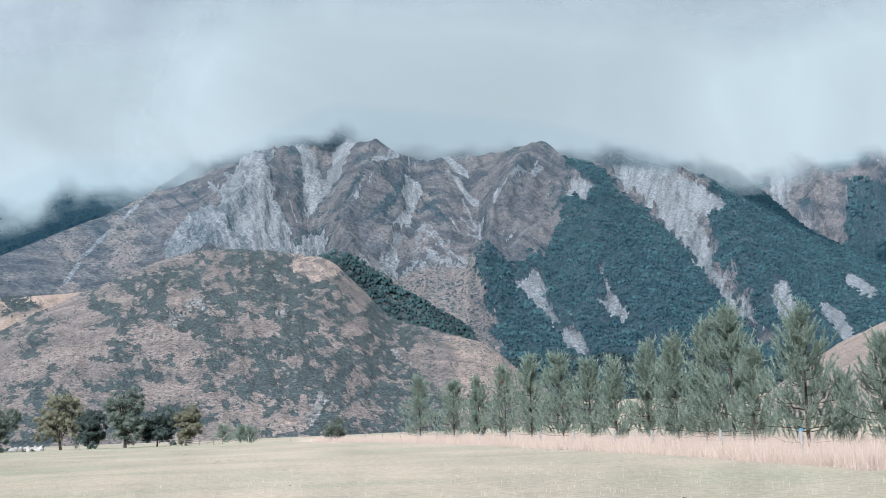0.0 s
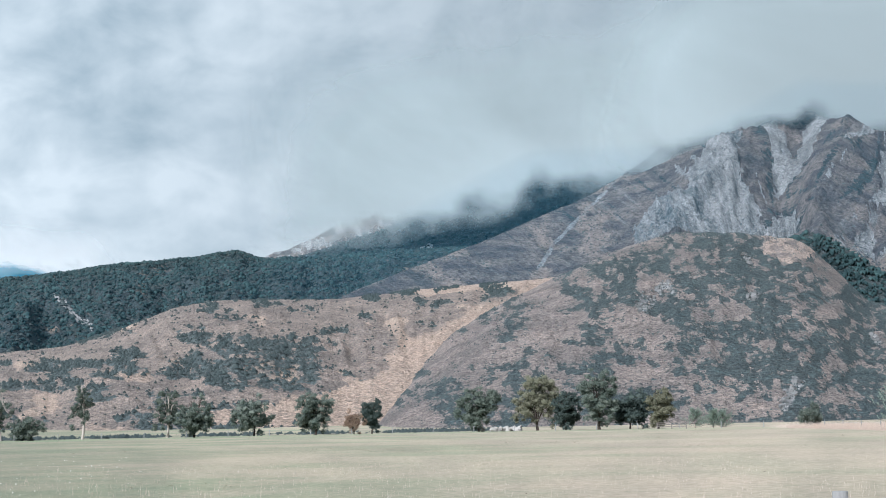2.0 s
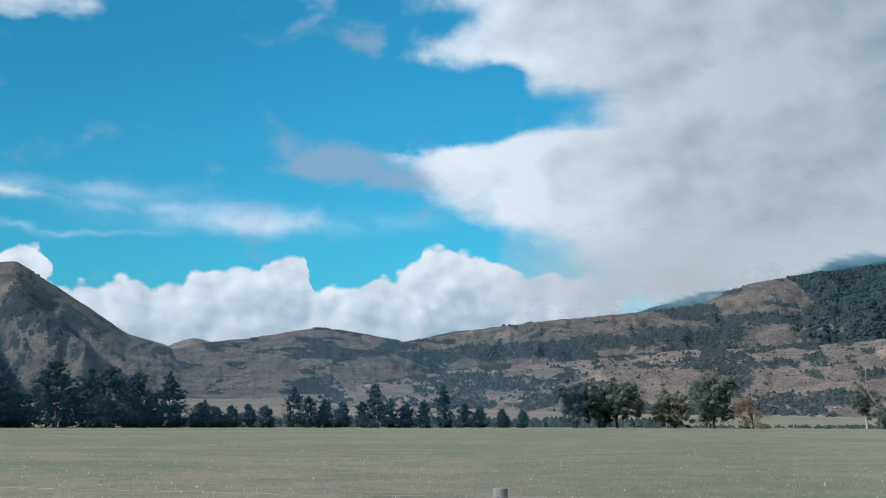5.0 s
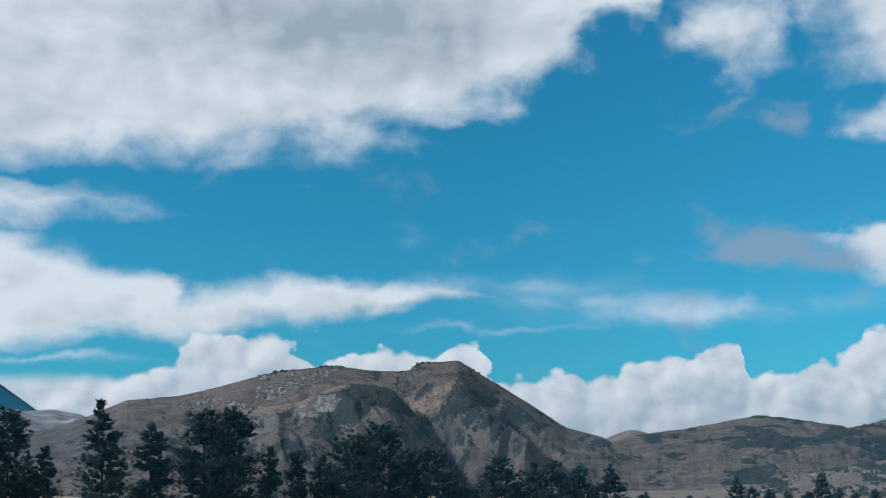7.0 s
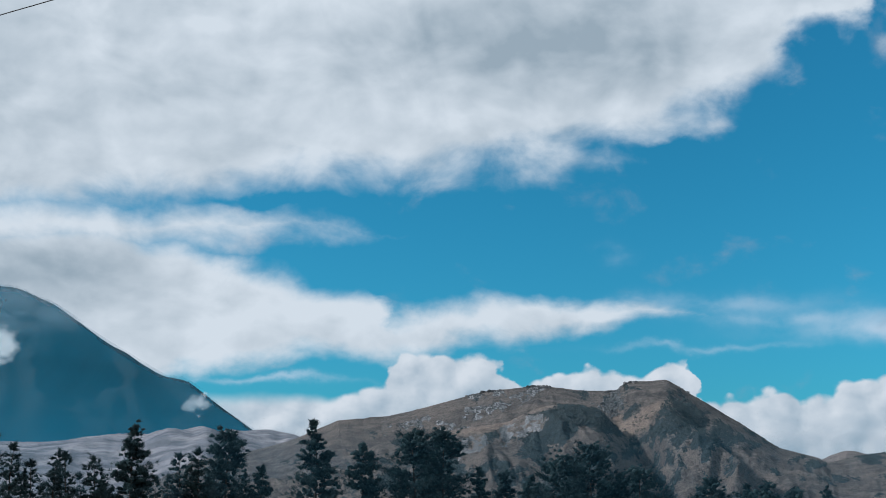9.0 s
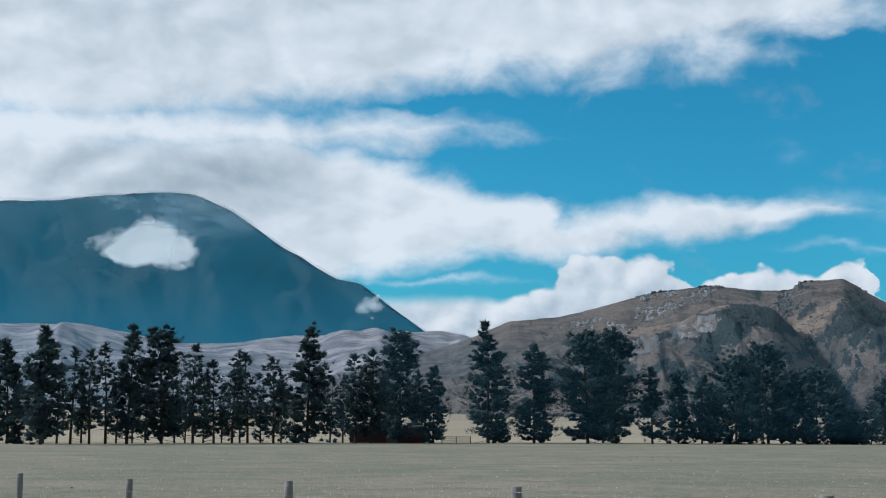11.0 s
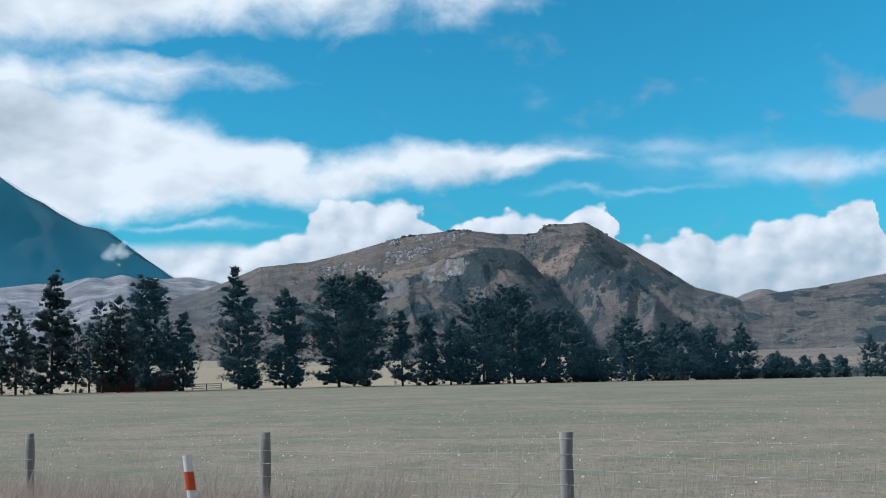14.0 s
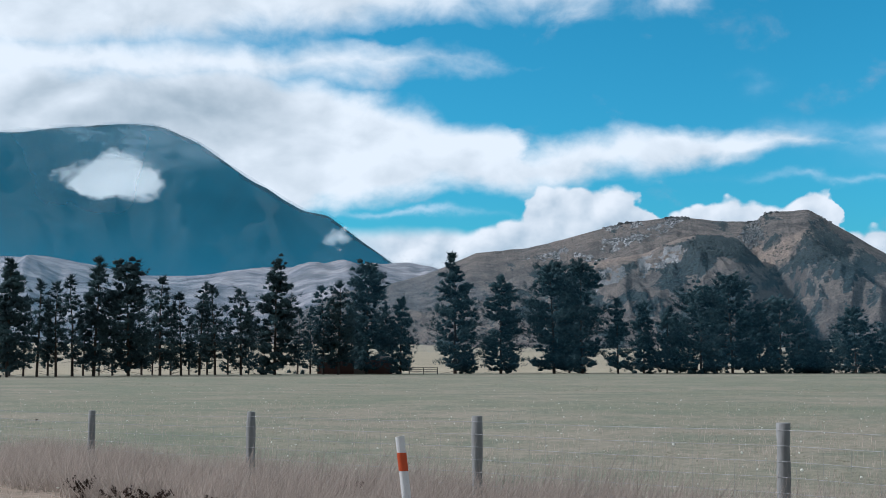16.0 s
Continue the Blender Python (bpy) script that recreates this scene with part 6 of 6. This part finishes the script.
# ---- fences ----
n_f = np.array([-math.sin(radians(FENCE_AZ)), math.cos(radians(FENCE_AZ))])
t_f = np.array([-math.cos(radians(FENCE_AZ)), -math.sin(radians(FENCE_AZ))])


def fence_point(l, z):
    p = n_f * FENCE_P + t_f * l
    return np.array([p[0], p[1], z])


fence = thing("wire_fence", (0, 0, 0), "weathered round-post sheep fence with galvanised netting", "fence")
POSTS = [(3.3, 0.66), (27.4, 0.567), (49.3, 0.575), (69.0, 0.583), (80.76, 0.643), (89.65, 0.723), (95.71, 0.835), (99.7, 0.86), (102.7, 0.9)]
spots = [FENCE_P * math.tan(radians(a - FENCE_AZ)) for a, _ in POSTS]
for i, (l, (_, drop)) in enumerate(zip(spots, POSTS)):
    r = np.random.default_rng(900 + i)
    top = EYE - drop
    c = fence_point(l, 0)
    lean = r.normal(size=2) * 0.012
    t = np.linspace(0, 1, 8)
    pts = np.stack([c[0] + lean[0] * t, c[1] + lean[1] * t, -0.5 + (top + 0.5) * t], -1)
    rad = 0.066 * (1 + 0.05 * r.normal(size=8))
    V, F = rod(np.vstack([pts, pts[-1] + (0, 0, 0.006), pts[-1] + (0, 0, 0.007)]), [*rad, rad[-1] * 0.9, 0.002], 14)
    part("post", mesh_of("post", V, F, POST, True), fence)
for k in range(7):
    down = 0.06 + 0.15 * k
    pts = []
    for l0, l1, (_, a0), (_, a1) in zip(spots, spots[1:], POSTS, POSTS[1:]):
        for f in np.linspace(0, 1, 6)[:-1]:
            pts.append(fence_point(l0 + (l1 - l0) * f, EYE - a0 - (a1 - a0) * f - down - 0.05 * f * (1 - f)) - np.array([*n_f, 0]) * 0.07)
    V, F = rod(pts, [0.0022] * len(pts), 4)
    part("wire", mesh_of("wire", V, F, WIRE, True), fence)
stays = []
for l0, l1, (_, a0), (_, a1) in zip(spots, spots[1:], POSTS, POSTS[1:]):
    for f in np.arange(0.06, 1.0, 0.06):
        z = EYE - a0 - (a1 - a0) * f
        q = -np.array([*n_f, 0]) * 0.07
        stays.append(rod([fence_point(l0 + (l1 - l0) * f, z - 0.21) + q, fence_point(l0 + (l1 - l0) * f, z - 0.96) + q], [0.0014, 0.0014], 3))
tagged(part("netting", mesh_of("netting", *joined(stays), WIRE), fence), kind="stuff")

far_line = thing("paddock_fence", (0, 0, 0), "post and wire fence in tall straw-coloured grass", "fence")
ys = [54.3, 64.9, 77.1, 85.6, 96.6, 107.5, 119, 132, 143, 154, 165, 176, 188, 200, 213, 227]
xs = [16.5 - 0.03 * y - 0.00053 * y * y for y in ys]
for i, (x, y) in enumerate(zip(xs, ys)):
    r = np.random.default_rng(950 + i)
    V, F = rod([(x, y, -0.3), (x, y, 0.5), (x + r.normal() * 0.02, y, 1.08), (x, y, 1.1)], [0.075, 0.072, 0.068, 0.005], 8)
    stake = part("post", mesh_of("post", V, F, POST, True), far_line, "post with a blue cap" if i == 0 else "")
    capped = stake if i == 0 else capped
V, F = rod([(xs[0], ys[0], 1.06), (xs[0], ys[0], 1.14)], [0.085, 0.08], 8)
part("cap", mesh_of("cap", V, F, plain("faded_blue_paint", (0.10, 0.26, 0.42), 0.6), True), capped, "faded blue post cap")
for k in range(5):
    V, F = rod([(x, y - 0.05, 1.0 - 0.19 * k) for x, y in zip(xs, ys)], [0.006] * len(xs), 3)
    part("wire", mesh_of("wire", V, F, WIRE, True), far_line)

edge_fence = thing("boundary_fence", (0, 0, 0), "thin boundary fence along the field's far edge", "fence")
tops = []
for i, az in enumerate(np.arange(6, 49, 1.6)):
    p = spot(az, edge_at(az) + 1.0)
    tops.append((p.x, p.y, 1.0))
    V, F = rod([(p.x, p.y, -0.2), (p.x, p.y, 1.15), (p.x, p.y, 1.16)], [0.08, 0.075, 0.005], 6)
    part("post", mesh_of("post", V, F, POST, True), edge_fence)
V, F = rod(tops, [0.006] * len(tops), 3)
part("wire", mesh_of("wire", V, F, WIRE), edge_fence)


def rail_gate(place, width, turn, label):
    ob = thing("rail_gate", place, label, "gate", turn=turn)
    for x in (-width / 2, 0, width / 2):
        part("post", mesh_of("post", *box(0.16, 0.16, 1.25, x, 0, -0.1), RAIL), ob)
    for z in (0.35, 0.68, 1.0):
        part("rail", mesh_of("rail", *box(width, 0.06, 0.12, 0, -0.11, z), RAIL), ob)


rail_gate(spot(83.05, 236), 4.6, radians(83), "grey wooden rail gate beside the shelter belt")
rail_gate(spot(9.5, edge_at(9.5) - 4), 5.0, radians(9.5), "grey wooden rails at the field's edge")

# ---- shed among the pines ----
shed = thing("shed", spot(85.75, edge_at(85.75) + 19), "long rusty red board shed behind the pines", "shed", turn=radians(85.75))
board = mesh_of("board", *box(0.28, 0.05, 2.5, 0, -1.5, -0.1), BARN)
for k in range(42):
    q = part("board", board, shed)
    q.location = (-6.15 + 0.30 * k, 0, 0.02 * (k % 3))
part("wall", mesh_of("wall", *box(12.5, 2.9, 2.4, 0, 0, -0.1), BARN), shed)
part("door", mesh_of("door", *box(2.2, 0.06, 2.1, 0.9, -1.57, 0.0), BARN_ROOF), shed, "dull dark door")
V, F = box(13.0, 3.5, 0.12, 0, 0, 2.45)
V[:, 2] += (V[:, 1] + 1.75) * 0.12
part("roof", mesh_of("roof", V, F, BARN_ROOF), shed, "dull iron roof")

# ---- marker post by the road ----
mp = thing("marker_post", spot(83.27, 14.5, -0.05), "white plastic road-edge marker post with a red band", "marker post", turn=radians(83.7))


def slat(z0, z1, half, thick, cut=0.0):
    """Shallow curved post section between two heights."""
    x = np.linspace(-half, half, 7)
    y = (x / half) ** 2 * 0.018
    rows_z = [np.full(7, z0), np.full(7, z1) + cut * x / half]
    front = [np.stack([x, y - thick / 2, z], -1) for z in rows_z]
    rear = [np.stack([x, y + thick / 2, z], -1) for z in rows_z]
    V = np.concatenate(front + rear)
    F = []
    for j in range(6):
        F += [(j, j + 1, 8 + j, 7 + j), (15 + j, 14 + j, 21 + j, 22 + j), (7 + j, 8 + j, 22 + j, 21 + j), (j + 1, j, 14 + j, 15 + j)]
    F += [(0, 7, 21, 14), (13, 6, 20, 27)]
    lean = np.stack([-0.115 * V[:, 2], 0 * V[:, 2], 0 * V[:, 2]], -1)
    return V + lean, np.array(F)


post_body = part("post_body", mesh_of("post_body", *slat(-0.3, 1.072, 0.046, 0.008, 0.008), WHITE, False), mp)
part("red_band", mesh_of("red_band", *slat(0.73, 0.91, 0.0475, 0.014), RED, False), post_body, "red reflective band")

# ---- overhead cable ----
p1, p2 = spot(94.73, 7.5 / math.tan(radians(19.4)), EYE + 7.5), spot(92.72, 7.5 / math.tan(radians(20.17)), EYE + 7.5)
way_c = (p2 - p1)
pts = [np.array(p1 + way_c * k) for k in np.linspace(-8, 6, 9)]
V, F = rod(pts, [0.008] * len(pts), 6)
tagged(new("power_cable", mesh_of("power_cable", V, F, CABLE, True)), "thin black overhead cable against the clouds", "cable")

# ---- grass ----
r = np.random.default_rng(77)


def tufts(name, label, P, length, width, lean, mat, per=6, spread=0.18, lying=False):
    R = np.repeat(P, per, 0) + np.concatenate([r.normal(size=(len(P) * per, 2)) * length * spread, np.zeros((len(P) * per, 1))], 1)
    L, Wd = length * (0.45 + 0.75 * r.random(len(R))), width * (0.6 + 0.8 * r.random(len(R)))
    V, F = blades(R, L, Wd, lean, r)
    if lying:   # grazed blades lean over, their broad side up
        t, up = r.random(len(R)) * 6.283, 0.10 + 0.25 * r.random(len(R))
        ahead = np.stack([np.cos(t), np.sin(t), up], -1)
        side = np.stack([-np.sin(t), np.cos(t), 0 * t], -1) * Wd[:, None] / 2
        V = np.stack([R - side, R + side, R + ahead * L[:, None]], 1).reshape(-1, 3)
    return tagged(new(name, mesh_of(name, V, F, mat)), label, "grass", kind="stuff")


def leaning(name, label, P, length, width, mat, per, wind, loose):
    """Long grass whose stalks lean together, tuft by tuft."""
    k = len(P)
    t = wind + r.normal(size=k) * 0.8
    bow = 0.4 + 0.8 * r.random(k)
    D = np.repeat(np.stack([np.cos(t) * bow, np.sin(t) * bow, np.ones(k)], -1), per, 0) + r.normal(size=(k * per, 3)) * loose
    R = np.repeat(P, per, 0) + np.concatenate([r.normal(size=(k * per, 2)) * 0.07, np.zeros((k * per, 1))], 1)
    L = np.repeat(length * (0.6 + 0.6 * r.random(k)), per) * (0.55 + 0.6 * r.random(k * per))
    return tagged(new(name, mesh_of(name, *blades(R, L, width * (0.6 + 0.8 * r.random(k * per)), 0, r, D), mat)), label, "grass", kind="stuff")


k = 8200
l = 5 + 43 * r.random(k) ** 1.25
u = FENCE_P + 0.45 - 3.6 * r.random(k) ** 1.5
thick = fbm(l * 0.35, u * 0.8, 4, 55)
l, u, thick = l[thick > 0.36], u[thick > 0.36], thick[thick > 0.36]
leaning("verge_grass", "long rough brown grass leaning along the fence", np.stack([n_f[0] * u + t_f[0] * l, n_f[1] * u + t_f[1] * l, np.full(len(l), -0.03)], -1),
        np.interp(l, [8, 16, 26, 46], [0.78, 0.68, 0.52, 0.44]) * (0.45 + 1.1 * thick), 0.010, VERGE, 10, math.radians(FENCE_AZ), 0.34)
k = 9500
y = 42 + 190 * r.random(k) ** 1.3
x = 16.5 - 0.03 * y - 0.00053 * y * y - 2.0 + 12 * r.random(k) ** 1.5
tufts("straw_grass", "tall straw-coloured grass along the paddock fence", np.stack([x, y, np.full(k, -0.03)], -1), 0.92, 0.016, 0.85, STRAW, 8)
k = 44000
d, a = 18 + 95 * r.random(k) ** 1.25, r.uniform(-18, 101, k)
stay = (a > 30) | (r.random(k) < 0.6)
d, a = d[stay], a[stay]
tufts("pasture_tufts", "short grazed grass tufts in the pasture", polar(a, d, -0.01), 0.085, 0.03, 1.2, TURF, 3, 0.9, True)
k = 15000
d, a = 90 + 190 * r.random(k) ** 1.1, r.uniform(-14, 101, k)
tufts("far_pasture_tufts", "short grass clumps far out in the pasture", polar(a, np.minimum(d, np.interp(a, az_g, EDGE[0])), -0.01), 0.14, 0.09, 1.2, TURF, 3, 1.2, True)
k = 9000
d, a = 17 + 50 * r.random(k) ** 1.3, r.uniform(-18, 101, k)
tufts("grass_stalks", "thin pale seed stalks standing in the pasture", polar(a, d, -0.02), 0.17, 0.008, 0.35, STRAW, 2, 0.5)
k = 800
d, a = 20 + 80 * r.random(k), r.uniform(30, 100, k)
strew("white_flowers", "tiny white flower heads in the pasture", "flowers", polar(a, d, 0.06), 0.012 + 0.014 * r.random(k), 0.8, PETAL, PEBBLES)
k = 26
d, a = 20 + 90 * r.random(k), r.uniform(-18, 101, k)
strew("dark_tufts", "small dark weeds in the pasture", "weeds", polar(a, d, 0.0), 0.02 + 0.03 * r.random(k), 0.6, WEED, PEBBLES)


def dead_weed(place, h, seed):
    q = np.random.default_rng(seed)
    ob = thing("dead_weed", place, "dead dark dock plant with seed heads", "weed", "dead weeds on the verge")
    stems, seeds = [], []
    for j in range(q.integers(5, 9)):
        e = np.array([q.normal() * 0.16, q.normal() * 0.16, h * q.uniform(0.6, 1.0)])
        stems.append(rod([(0, 0, -0.05), e * (0.5, 0.5, 0.55), e], [0.006, 0.004, 0.002], 4))
        m = 26
        f = q.uniform(0.5, 1.0, m)[:, None]
        seeds.append(e * f + q.normal(size=(m, 3)) * 0.018)
    part("stems", mesh_of("stems", *joined(stems), WEED), ob)
    V, F = PEBBLES[0]
    for S in seeds:
        w = 0.011 + 0.008 * q.random(len(S))
        part("seed_head", mesh_of("seed_head", (V[None] * w[:, None, None] + S[:, None]).reshape(-1, 3), (F[None] + (np.arange(len(S)) * len(V))[:, None, None]).reshape(-1, 3), WEED), ob)


for i, (az, d, h) in enumerate([(82.3, 15.2, 0.62), (81.6, 15.4, 0.5), (82.0, 14.9, 0.45), (85.5, 19.0, 0.45), (96.0, 20.0, 0.45), (93.5, 18.5, 0.4), (91.0, 17.5, 0.4), (89.2, 16.8, 0.35), (86.0, 15.9, 0.35), (94.6, 19.4, 0.35)]):
    dead_weed(spot(az, d - 0.6), h * 0.62, 1000 + i)
